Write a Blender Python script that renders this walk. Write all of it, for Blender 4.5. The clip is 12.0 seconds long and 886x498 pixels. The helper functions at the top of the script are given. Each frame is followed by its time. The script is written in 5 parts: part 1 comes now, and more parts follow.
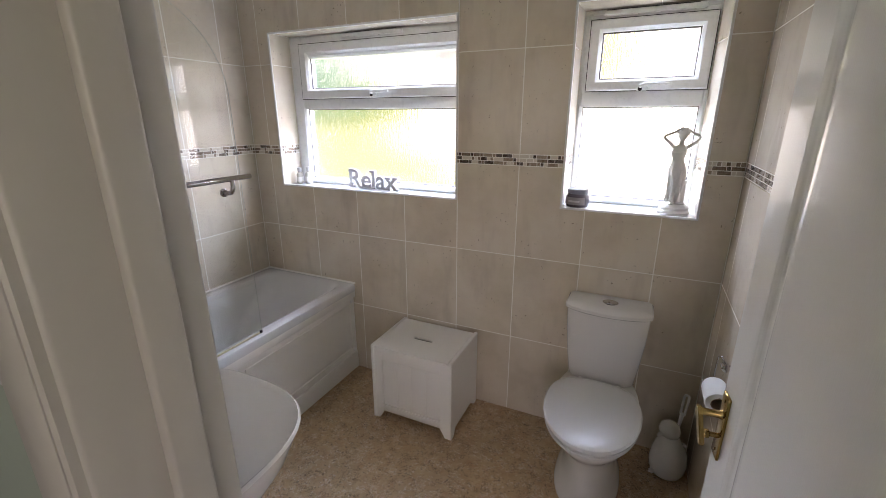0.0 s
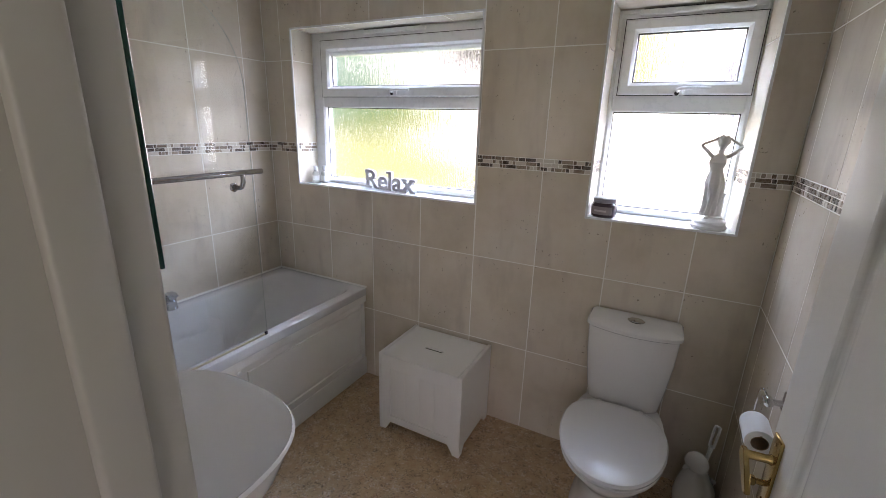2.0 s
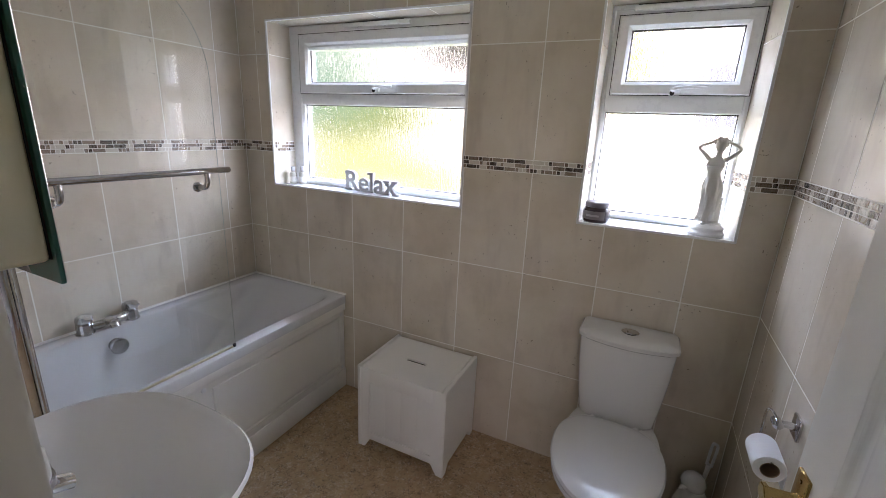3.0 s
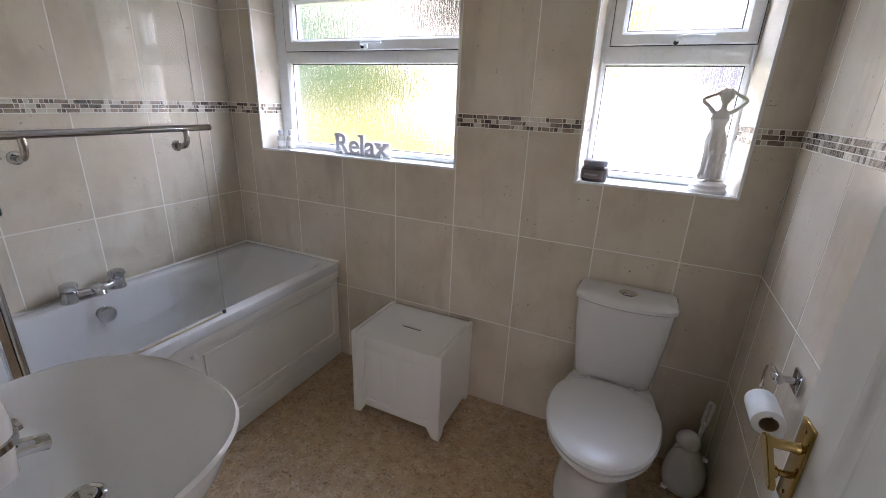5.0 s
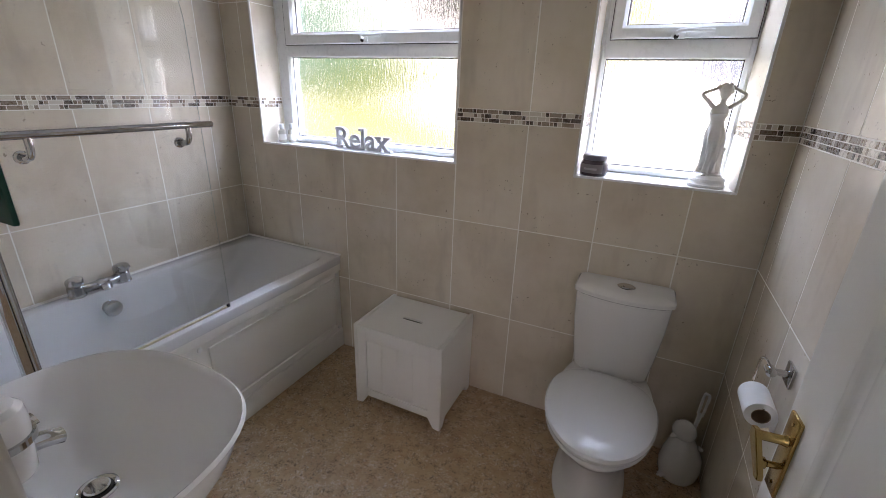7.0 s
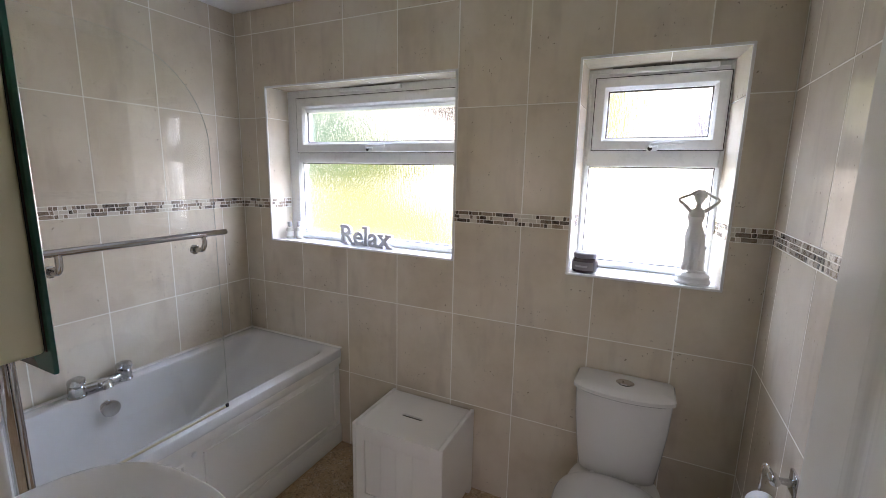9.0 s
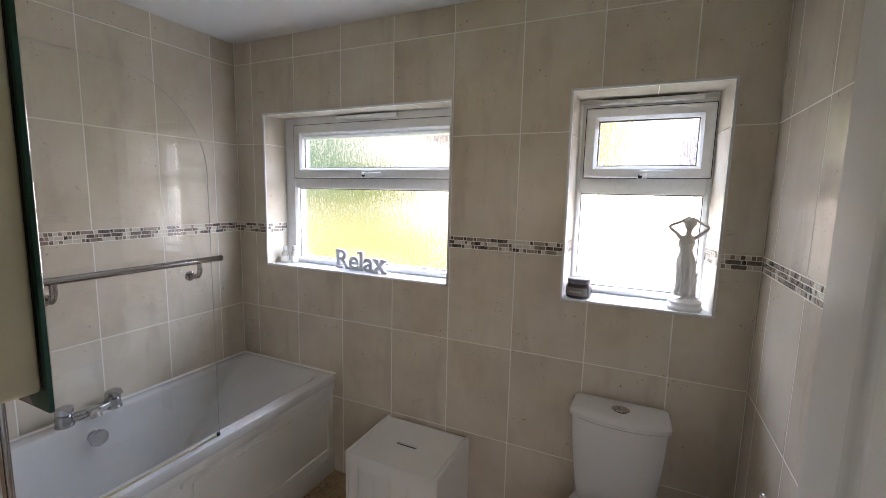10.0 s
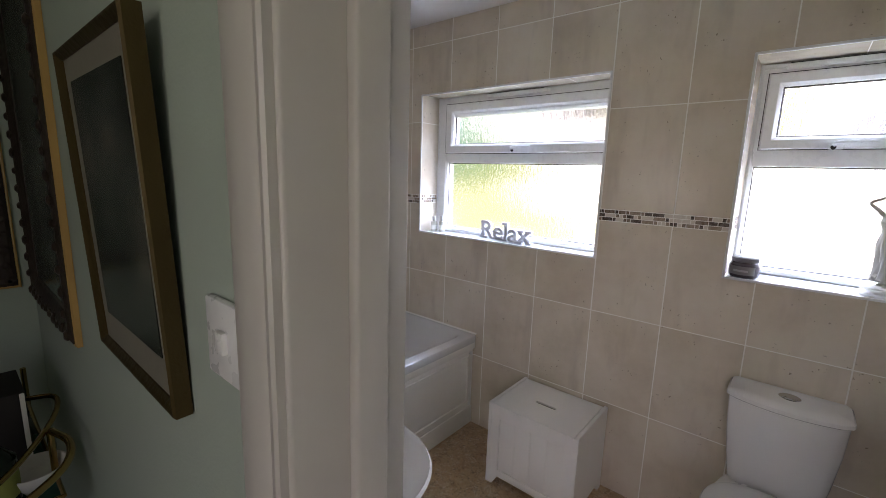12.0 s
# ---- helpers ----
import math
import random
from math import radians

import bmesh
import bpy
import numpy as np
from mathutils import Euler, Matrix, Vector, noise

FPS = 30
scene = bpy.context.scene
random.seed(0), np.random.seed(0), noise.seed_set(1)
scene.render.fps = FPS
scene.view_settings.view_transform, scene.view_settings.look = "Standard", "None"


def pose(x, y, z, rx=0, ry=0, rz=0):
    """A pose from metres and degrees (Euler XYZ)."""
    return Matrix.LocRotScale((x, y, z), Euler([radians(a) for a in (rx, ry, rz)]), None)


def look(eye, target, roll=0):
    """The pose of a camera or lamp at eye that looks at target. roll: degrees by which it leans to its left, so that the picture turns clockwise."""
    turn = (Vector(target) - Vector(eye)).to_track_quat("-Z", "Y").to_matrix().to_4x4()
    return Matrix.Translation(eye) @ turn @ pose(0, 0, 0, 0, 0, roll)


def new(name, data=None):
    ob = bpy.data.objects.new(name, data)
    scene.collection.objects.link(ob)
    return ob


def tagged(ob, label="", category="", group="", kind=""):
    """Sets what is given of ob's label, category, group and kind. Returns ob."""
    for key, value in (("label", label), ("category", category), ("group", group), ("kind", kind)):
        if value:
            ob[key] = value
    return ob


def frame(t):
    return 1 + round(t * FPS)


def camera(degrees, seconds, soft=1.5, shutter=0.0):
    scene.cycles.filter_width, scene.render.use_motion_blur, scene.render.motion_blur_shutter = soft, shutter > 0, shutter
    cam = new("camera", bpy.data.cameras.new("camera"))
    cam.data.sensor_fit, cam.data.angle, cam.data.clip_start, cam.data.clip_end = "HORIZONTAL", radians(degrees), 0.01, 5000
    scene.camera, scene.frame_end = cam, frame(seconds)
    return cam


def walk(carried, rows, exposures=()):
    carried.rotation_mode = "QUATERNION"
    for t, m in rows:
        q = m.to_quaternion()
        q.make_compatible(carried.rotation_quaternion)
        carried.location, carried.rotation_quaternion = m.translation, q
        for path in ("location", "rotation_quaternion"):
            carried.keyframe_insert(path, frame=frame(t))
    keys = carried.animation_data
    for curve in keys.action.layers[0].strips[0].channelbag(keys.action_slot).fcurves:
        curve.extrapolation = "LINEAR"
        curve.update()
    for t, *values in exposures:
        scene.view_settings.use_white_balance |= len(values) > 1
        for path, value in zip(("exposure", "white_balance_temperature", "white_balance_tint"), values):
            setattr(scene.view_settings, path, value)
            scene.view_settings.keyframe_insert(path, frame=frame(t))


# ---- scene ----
cam = camera(92.4, 12.0, 0.65)
PATH = [
    (0, (0.304, 0.24, 1.534), (-0.501, 1.971, 0.939), 0.0),
    (0.5, (0.295, 0.257, 1.523), (-0.52, 1.989, 0.945), 0.8),
    (1, (0.283, 0.243, 1.525), (-0.567, 1.961, 0.956), 1.5),
    (1.5, (0.282, 0.268, 1.511), (-0.596, 1.975, 0.951), 1.7),
    (2, (0.269, 0.325, 1.502), (-0.611, 2.03, 0.937), 1.8),
    (2.5, (0.247, 0.388, 1.481), (-0.61, 2.107, 0.925), 2.2),
    (3, (0.226, 0.429, 1.477), (-0.598, 2.169, 0.934), 2.6),
    (4.8, (0.224, 0.466, 1.423), (-0.573, 2.194, 0.806), 2.2),
    (5, (0.225, 0.467, 1.416), (-0.566, 2.182, 0.759), 2.2),
    (5.5, (0.219, 0.47, 1.406), (-0.557, 2.169, 0.692), 2.4),
    (6, (0.224, 0.47, 1.408), (-0.552, 2.158, 0.667), 2.4),
    (6.5, (0.227, 0.468, 1.418), (-0.549, 2.152, 0.669), 2.2),
    (7, (0.232, 0.457, 1.439), (-0.556, 2.156, 0.737), 2.0),
    (8.8, (0.261, 0.423, 1.53), (-0.587, 2.194, 1.151), 1.2),
    (9, (0.262, 0.423, 1.534), (-0.585, 2.2, 1.182), 1.2),
    (9.5, (0.26, 0.416, 1.55), (-0.58, 2.21, 1.272), 1.3),
    (10, (0.266, 0.413, 1.557), (-0.568, 2.213, 1.302), 1.3),
    (10.5, (0.262, 0.402, 1.548), (-0.568, 2.204, 1.293), 1.4),
    (11, (0.254, 0.371, 1.527), (-0.582, 2.166, 1.245), 1.6),
    (11.5, (0.238, 0.302, 1.518), (-0.712, 2.036, 1.212), 1.6),
    (11.8, (0.21, 0.256, 1.512), (-0.907, 1.881, 1.177), 1.6),
    (12, (0.193, 0.206, 1.509), (-1.072, 1.715, 1.158), 1.8),
]
walk(cam, [(t, look(eye, target, roll)) for t, eye, target, roll in PATH], [(0, 0.90, 7200, 29.0), (1.0, 0.88, 7100, 28.0), (1.5, 0.72, 6950, 28.0), (2.0, 0.62, 6900, 28.0), (2.5, 0.65, 6900, 28.0), (5.0, 0.65, 6950, 28.5), (5.6, 0.60, 6950, 28.5), (6.4, 0.60, 6950, 28.5), (7.2, 0.65, 6950, 28.5), (9.0, 0.72, 7000, 28.0), (9.8, 0.54, 7200, 27.5), (10.8, 0.54, 7200, 27.5), (11.5, 0.52, 7000, 28.0), (12, 0.76, 6800, 29.0)])

# ---- light ----
world = bpy.data.worlds.new("sky")
scene.world = world
world.use_nodes = True
wn = world.node_tree
sky = wn.nodes.new("ShaderNodeTexSky")
sky.sky_type = 'NISHITA'
sky.sun_disc = False
sky.sun_elevation, sky.sun_rotation = radians(42), radians(150)
wn.links.new(sky.outputs[0], wn.nodes["Background"].inputs[0])
wn.nodes["Background"].inputs[1].default_value = 0.12
sun_data = bpy.data.lights.new("sun", 'SUN')
sun_data.energy, sun_data.angle, sun_data.color = 2.5, radians(0.6), (1.0, 0.95, 0.87)
sun = new("sun", sun_data)
sun.matrix_world = look((-6, -4, 8), (0, 1, 0))

# ---- plan, metres ----
XL, XR, YW, YD, ZC = -1.88, 0.655, 2.184, 0.535, 2.367     # bathroom faces
YH = 0.387                                                 # hall face of the door wall
DOOR_L, DOOR_R, DOOR_H = -0.132, 0.632, 2.03                # door opening
WIN = [(-1.672, -0.524, 1.134, 1.975), (-0.015, 0.532, 1.134, 1.975)]
YF, YF2 = 2.348, 2.405                                     # inner faces of the two window frames
SPLAY = [(0.0, 0.0), (0.005, -0.022)]                      # by how far the reveals lean in, west and east side
TW, TH = 0.3075, 0.441


# ---- mesh helpers ----
ORIGIN = {}


def obj(name, bm, mat, origin=(0, 0, 0), parent=None, smooth=False):
    o = Vector(origin)
    if o.length:
        bmesh.ops.translate(bm, verts=bm.verts, vec=-o)
    me = bpy.data.meshes.new(name)
    bmesh.ops.recalc_face_normals(bm, faces=bm.faces)
    bm.to_mesh(me)
    bm.free()
    if mat:
        me.materials.append(mat)
    if smooth:
        for p in me.polygons:
            p.use_smooth = True
        me.set_sharp_from_angle(angle=radians(35))
    ob = new(name, me)
    if parent:
        ob.parent = parent
    return ob


def part(name, bm, mat, parent, label="", smooth=True):
    """One mesh under a thing or under a part, given in the thing's building coordinates."""
    o = ORIGIN.get(parent.name, Vector())
    ob = obj(name, bm, mat, o, parent, smooth)
    ORIGIN[ob.name] = o
    return tagged(ob, label)


def thing(name, at, label, category, group="", kind=""):
    ob = new(name)
    ob.location = at
    ob.empty_display_size = 0.05
    ORIGIN[ob.name] = Vector(at)
    return tagged(ob, label, category, group, kind)


def solo(name, bm, mat, label, category, group="", kind="", smooth=True):
    lo = Vector([min(v.co[i] for v in bm.verts) for i in range(3)])
    hi = Vector([max(v.co[i] for v in bm.verts) for i in range(3)])
    at = Vector(((lo.x + hi.x) / 2, (lo.y + hi.y) / 2, lo.z))
    ob = obj(name, bm, mat, at, None, smooth)
    ob.location = at
    ORIGIN[ob.name] = at
    return tagged(ob, label, category, group, kind)


def box(x0, x1, y0, y1, z0, z1, bevel=0.0, bm=None, seg=2):
    bm = bm or bmesh.new()
    vs = [bm.verts.new((x, y, z)) for x in (x0, x1) for y in (y0, y1) for z in (z0, z1)]
    quads = [(0, 1, 3, 2), (4, 6, 7, 5), (0, 4, 5, 1), (2, 3, 7, 6), (0, 2, 6, 4), (1, 5, 7, 3)]
    fs = [bm.faces.new([vs[i] for i in q]) for q in quads]
    if bevel:
        es = list({e for f in fs for e in f.edges})
        bmesh.ops.bevel(bm, geom=es, offset=bevel, segments=seg, affect='EDGES', profile=0.5)
    return bm


def loft(rings, bm=None, cap0=True, cap1=True, closed=True):
    bm = bm or bmesh.new()
    rows = [[bm.verts.new(p) for p in r] for r in rings]
    n = len(rows[0])
    for a, b in zip(rows, rows[1:]):
        for i in range(n if closed else n - 1):
            j = (i + 1) % n
            bm.faces.new((a[i], a[j], b[j], b[i]))
    if cap0:
        bm.faces.new(rows[0][::-1])
    if cap1:
        bm.faces.new(rows[-1])
    return bm


def lathe(profile, at=(0, 0, 0), n=32, bm=None, axis='z', cap0=True, cap1=True):
    """profile: (radius, height) pairs from the bottom up."""
    rings = []
    for r, h in profile:
        ring = []
        for i in range(n):
            a = 2 * math.pi * i / n
            c, s = r * math.cos(a), r * math.sin(a)
            p = {'z': (c, s, h), 'y': (c, h, s), 'x': (h, c, s)}[axis]
            ring.append(Vector(p) + Vector(at))
        rings.append(ring)
    return loft(rings, bm, cap0, cap1)


def tube(path, r, n=14, bm=None, flat=1.0):
    """A round bar along a path; r may be one radius or one for each point."""
    pts = [Vector(p) for p in path]
    rs = r if isinstance(r, (list, tuple)) else [r] * len(pts)
    rings, ref = [], None
    for i, p in enumerate(pts):
        d = (pts[min(i + 1, len(pts) - 1)] - pts[max(i - 1, 0)]).normalized()
        if ref is None:
            ref = Vector((0, 0, 1)) if abs(d.z) < 0.9 else Vector((1, 0, 0))
        u = (ref - d * ref.dot(d)).normalized()
        w = d.cross(u)
        ref = u
        rings.append([p + rs[i] * (u * flat * math.cos(2 * math.pi * k / n) + w * math.sin(2 * math.pi * k / n)) for k in range(n)])
    return loft(rings, bm)


def rrect(x0, x1, y0, y1, r, z, n=8):
    """A rounded rectangle as a ring of 4 (n + 1) points."""
    ring = []
    for cx, cy, a0 in ((x1 - r, y1 - r, 0), (x0 + r, y1 - r, 90), (x0 + r, y0 + r, 180), (x1 - r, y0 + r, 270)):
        for k in range(n + 1):
            a = radians(a0 + 90 * k / n)
            ring.append((cx + r * math.cos(a), cy + r * math.sin(a), z))
    return ring


def bow(pts, n=8):
    """A smooth curve through points (Catmull-Rom)."""
    p = [Vector(q) for q in pts]
    p = [2 * p[0] - p[1]] + p + [2 * p[-1] - p[-2]]
    out = []
    for i in range(1, len(p) - 2):
        for k in range(n):
            t = k / n
            a, b, c, d = p[i - 1:i + 3]
            out.append(0.5 * (2 * b + (c - a) * t + (2 * a - 5 * b + 4 * c - d) * t * t + (3 * b - a - 3 * c + d) * t ** 3))
    return out + [p[-2]]


def profile_bar(section, a, b, out, up=Vector((0, 0, 1)), bm=None):
    """A straight moulding: section of (across, proud) pairs carried from a to b; 'across' runs along out[0], 'proud' along out[1]."""
    a, b = Vector(a), Vector(b)
    u, v = Vector(out[0]), Vector(out[1])
    return loft([[q + u * s + v * t for s, t in section] for q in (a, b)], bm)


# ---- materials ----
def mat(name, color, rough=0.5, metal=0.0, spec=0.5):
    m = bpy.data.materials.new(name)
    m.use_nodes = True
    b = m.node_tree.nodes["Principled BSDF"]
    b.inputs["Base Color"].default_value = (*color, 1)
    b.inputs["Roughness"].default_value = rough
    b.inputs["Metallic"].default_value = metal
    b.inputs["Specular IOR Level"].default_value = spec
    return m


class Nodes:
    """Short hand for building a node material."""

    def __init__(self, m):
        self.t = m.node_tree
        self.b = self.t.nodes.get("Principled BSDF")

    def add(self, kind, **inputs):
        n = self.t.nodes.new(kind)
        for k, v in inputs.items():
            self.set(n.inputs[k.replace("_", " ")], v)
        return n

    def set(self, socket, v):
        if isinstance(v, bpy.types.NodeSocket):
            self.t.links.new(v, socket)
        elif isinstance(v, tuple) and len(v) == 3 and socket.type == 'RGBA':
            socket.default_value = (*v, 1)
        else:
            socket.default_value = v

    def coords(self, scale=(1, 1, 1), shift=None, random_shift=0.0):
        tc = self.t.nodes.new("ShaderNodeTexCoord")
        mp = self.t.nodes.new("ShaderNodeMapping")
        mp.inputs["Scale"].default_value = scale
        geo = self.t.nodes.new("ShaderNodeNewGeometry")
        src = geo.outputs["Position"]
        if random_shift:
            info = self.t.nodes.new("ShaderNodeObjectInfo")
            vm = self.t.nodes.new("ShaderNodeVectorMath")
            vm.operation = 'MULTIPLY_ADD'
            self.t.links.new(info.outputs["Random"], vm.inputs[0])
            vm.inputs[1].default_value = (random_shift, random_shift * 0.7, random_shift * 1.3)
            self.t.links.new(src, vm.inputs[2])
            src = vm.outputs[0]
        self.t.links.new(src, mp.inputs["Vector"])
        return mp.outputs[0]

    def noise(self, vec, scale, detail=4.0, rough=0.55):
        n = self.add("ShaderNodeTexNoise", Scale=scale, Detail=detail, Roughness=rough)
        self.t.links.new(vec, n.inputs["Vector"])
        return n.outputs["Fac"]

    def ramp(self, fac, *stops):
        r = self.t.nodes.new("ShaderNodeValToRGB")
        e = r.color_ramp.elements
        while len(e) < len(stops):
            e.new(0.5)
        for k, (p, c) in enumerate(stops):
            e[k].position = p
            e[k].color = (*c, 1) if isinstance(c, tuple) else (c, c, c, 1)
        self.t.links.new(fac, r.inputs[0])
        return r.outputs[0]

    def mix(self, fac, a, b, mode='MIX'):
        n = self.t.nodes.new("ShaderNodeMix")
        n.data_type, n.blend_type = 'RGBA', mode
        self.set(n.inputs[0], fac)
        self.set(n.inputs[6], a)
        self.set(n.inputs[7], b)
        return n.outputs[2]

    def bump(self, height, strength, dist=0.01):
        n = self.add("ShaderNodeBump", Strength=strength, Distance=dist, Height=height)
        self.t.links.new(n.outputs[0], self.b.inputs["Normal"])

    def color(self, c):
        self.set(self.b.inputs["Base Color"], c)

    def rough(self, c):
        self.set(self.b.inputs["Roughness"], c)


def painted(name, color, rough, var=0.06, bump=0.05, scale=40.0):
    """Paint or plastic with faint unevenness, two scales."""
    m = mat(name, color, rough)
    k = Nodes(m)
    v = k.coords()
    big = k.noise(v, 3.0, 3)
    k.color(k.mix(big, tuple(c * (1 - var) for c in color), tuple(min(1, c * (1 + var)) for c in color)))
    fine = k.noise(v, scale, 3)
    k.rough(k.ramp(fine, (0.3, max(0, rough - 0.02)), (0.7, min(1, rough + 0.03))))
    if bump:
        k.bump(fine, bump, 0.004)
    return m


def tile_material():
    m = mat("stone_look_wall_tile", (0.5, 0.43, 0.36), 0.25)
    k = Nodes(m)
    v = k.coords(random_shift=37.0)
    cloud = k.noise(v, 3.2, 5, 0.6)
    base = k.ramp(cloud, (0.28, (0.60, 0.515, 0.405)), (0.5, (0.70, 0.615, 0.505)), (0.75, (0.76, 0.69, 0.585)))
    vein = k.add("ShaderNodeTexNoise", Scale=1.7, Detail=6.0, Roughness=0.65, Distortion=1.2)
    k.t.links.new(v, vein.inputs["Vector"])
    line = k.ramp(vein.outputs["Fac"], (0.485, 0.0), (0.5, 1.0), (0.515, 0.0))
    base = k.mix(k.mix(0.5, (0, 0, 0), line, 'MULTIPLY'), base, (0.74, 0.69, 0.62))
    spots = k.noise(v, 82.0, 2, 0.5)
    where = k.noise(v, 8.0, 2)
    gate = k.ramp(where, (0.53, 0.0), (0.60, 1.0))
    fleck = k.mix(1.0, k.ramp(spots, (0.665, 0.0), (0.72, 0.7)), gate, 'MULTIPLY')
    stain = k.noise(k.coords(scale=(7, 7, 1.6), random_shift=19.0), 1.3, 3, 0.6)
    base = k.mix(k.ramp(stain, (0.55, 0.0), (0.72, 0.35)), base, (0.44, 0.365, 0.30))
    base = k.mix(fleck, base, (0.22, 0.17, 0.125))
    k.color(base)
    k.rough(k.ramp(cloud, (0.3, 0.19), (0.7, 0.27)))
    k.bump(k.noise(v, 5.0, 2), 0.06, 0.01)
    return m


def mosaic_material():
    m = mat("glass_and_stone_mosaic", (0.3, 0.25, 0.2), 0.25)
    k = Nodes(m)
    info = k.t.nodes.new("ShaderNodeObjectInfo")
    r = k.ramp(info.outputs["Random"], (0.0, (0.06, 0.042, 0.03)), (0.18, (0.17, 0.12, 0.082)), (0.40, (0.28, 0.215, 0.155)), (0.62, (0.66, 0.60, 0.52)))
    k.t.nodes[r.node.name].color_ramp.interpolation = 'CONSTANT'
    v = k.coords(random_shift=11.0)
    n = k.noise(v, 90.0, 3)
    k.color(k.mix(k.ramp(n, (0.4, 0.0), (0.8, 0.25)), r, (0.5, 0.44, 0.37)))
    k.rough(k.ramp(n, (0.3, 0.18), (0.7, 0.4)))
    return m


def vinyl_material():
    m = mat("speckled_vinyl_floor", (0.3, 0.2, 0.14), 0.45)
    k = Nodes(m)
    v = k.coords()
    big = k.noise(v, 4.0, 4)
    mid = k.noise(v, 24.0, 4, 0.7)
    base = k.ramp(mid, (0.28, (0.42, 0.28, 0.155)), (0.5, (0.53, 0.37, 0.215)), (0.74, (0.60, 0.44, 0.27)))
    base = k.mix(k.ramp(big, (0.38, 0.45), (0.66, 0.0)), base, (0.38, 0.265, 0.165))

    def curls(scale, seed, level, tone, amount):
        """Short curled fibres pressed into the sheet."""
        n = k.add("ShaderNodeTexNoise", Scale=scale, Detail=2.0, Roughness=0.6, Distortion=1.6)
        k.t.links.new(k.coords(scale=(1, 1, 1), random_shift=seed), n.inputs["Vector"])
        thin = k.ramp(n.outputs["Fac"], (level - 0.045, 0.0), (level, 1.0), (level + 0.045, 0.0))
        where = k.ramp(k.noise(k.coords(random_shift=seed + 3), scale * 0.6, 3), (0.47, 0.0), (0.56, amount))
        return k.mix(k.mix(1.0, thin, where, 'MULTIPLY'), base, tone)
    base = curls(38.0, 5.0, 0.5, (0.68, 0.58, 0.46), 0.85)
    base = curls(34.0, 9.0, 0.47, (0.13, 0.085, 0.045), 0.85)
    base = curls(30.0, 14.0, 0.53, (0.45, 0.22, 0.11), 0.5)
    # cork-like grit: dark and pale specks a few millimetres across
    base = k.mix(k.ramp(k.noise(k.coords(random_shift=21.0), 95.0, 2, 0.5), (0.63, 0.0), (0.68, 0.6)), base, (0.09, 0.06, 0.035))
    base = k.mix(k.ramp(k.noise(k.coords(random_shift=33.0), 80.0, 2, 0.5), (0.65, 0.0), (0.70, 0.55)), base, (0.72, 0.62, 0.50))
    k.color(base)
    k.rough(k.ramp(mid, (0.3, 0.34), (0.7, 0.5)))
    k.bump(mid, 0.12, 0.004)
    return m


def grained_paint():
    """Gloss paint over an embossed wood grain that runs upwards."""
    m = mat("white_gloss_grained_paint", (0.74, 0.72, 0.66), 0.3)
    k = Nodes(m)
    v = k.coords(scale=(120, 120, 7))
    grain = k.noise(v, 3.0, 3, 0.5)
    w = k.coords()
    big = k.noise(w, 2.5, 3)
    k.color(k.mix(big, (0.70, 0.68, 0.62), (0.77, 0.75, 0.69)))
    k.rough(k.ramp(big, (0.3, 0.10), (0.7, 0.14)))
    k.bump(grain, 0.10, 0.002)
    return m


def obscured_glass():
    m = mat("obscured_rain_glass", (1, 1, 1), 0.15)
    k = Nodes(m)
    k.b.inputs["Transmission Weight"].default_value = 1.0
    k.b.inputs["IOR"].default_value = 1.45
    v = k.coords(scale=(105, 105, 14))
    n = k.add("ShaderNodeTexNoise", Scale=1.6, Detail=2.0, Roughness=0.5, Distortion=0.8)
    k.t.links.new(v, n.inputs["Vector"])
    k.bump(n.outputs["Fac"], 0.28, 0.006)
    return m


def clear_glass(name, tint=(0.97, 0.99, 0.98)):
    m = mat(name, tint, 0.0)
    b = m.node_tree.nodes["Principled BSDF"]
    b.inputs["Transmission Weight"].default_value = 1.0
    b.inputs["IOR"].default_value = 1.5
    return m


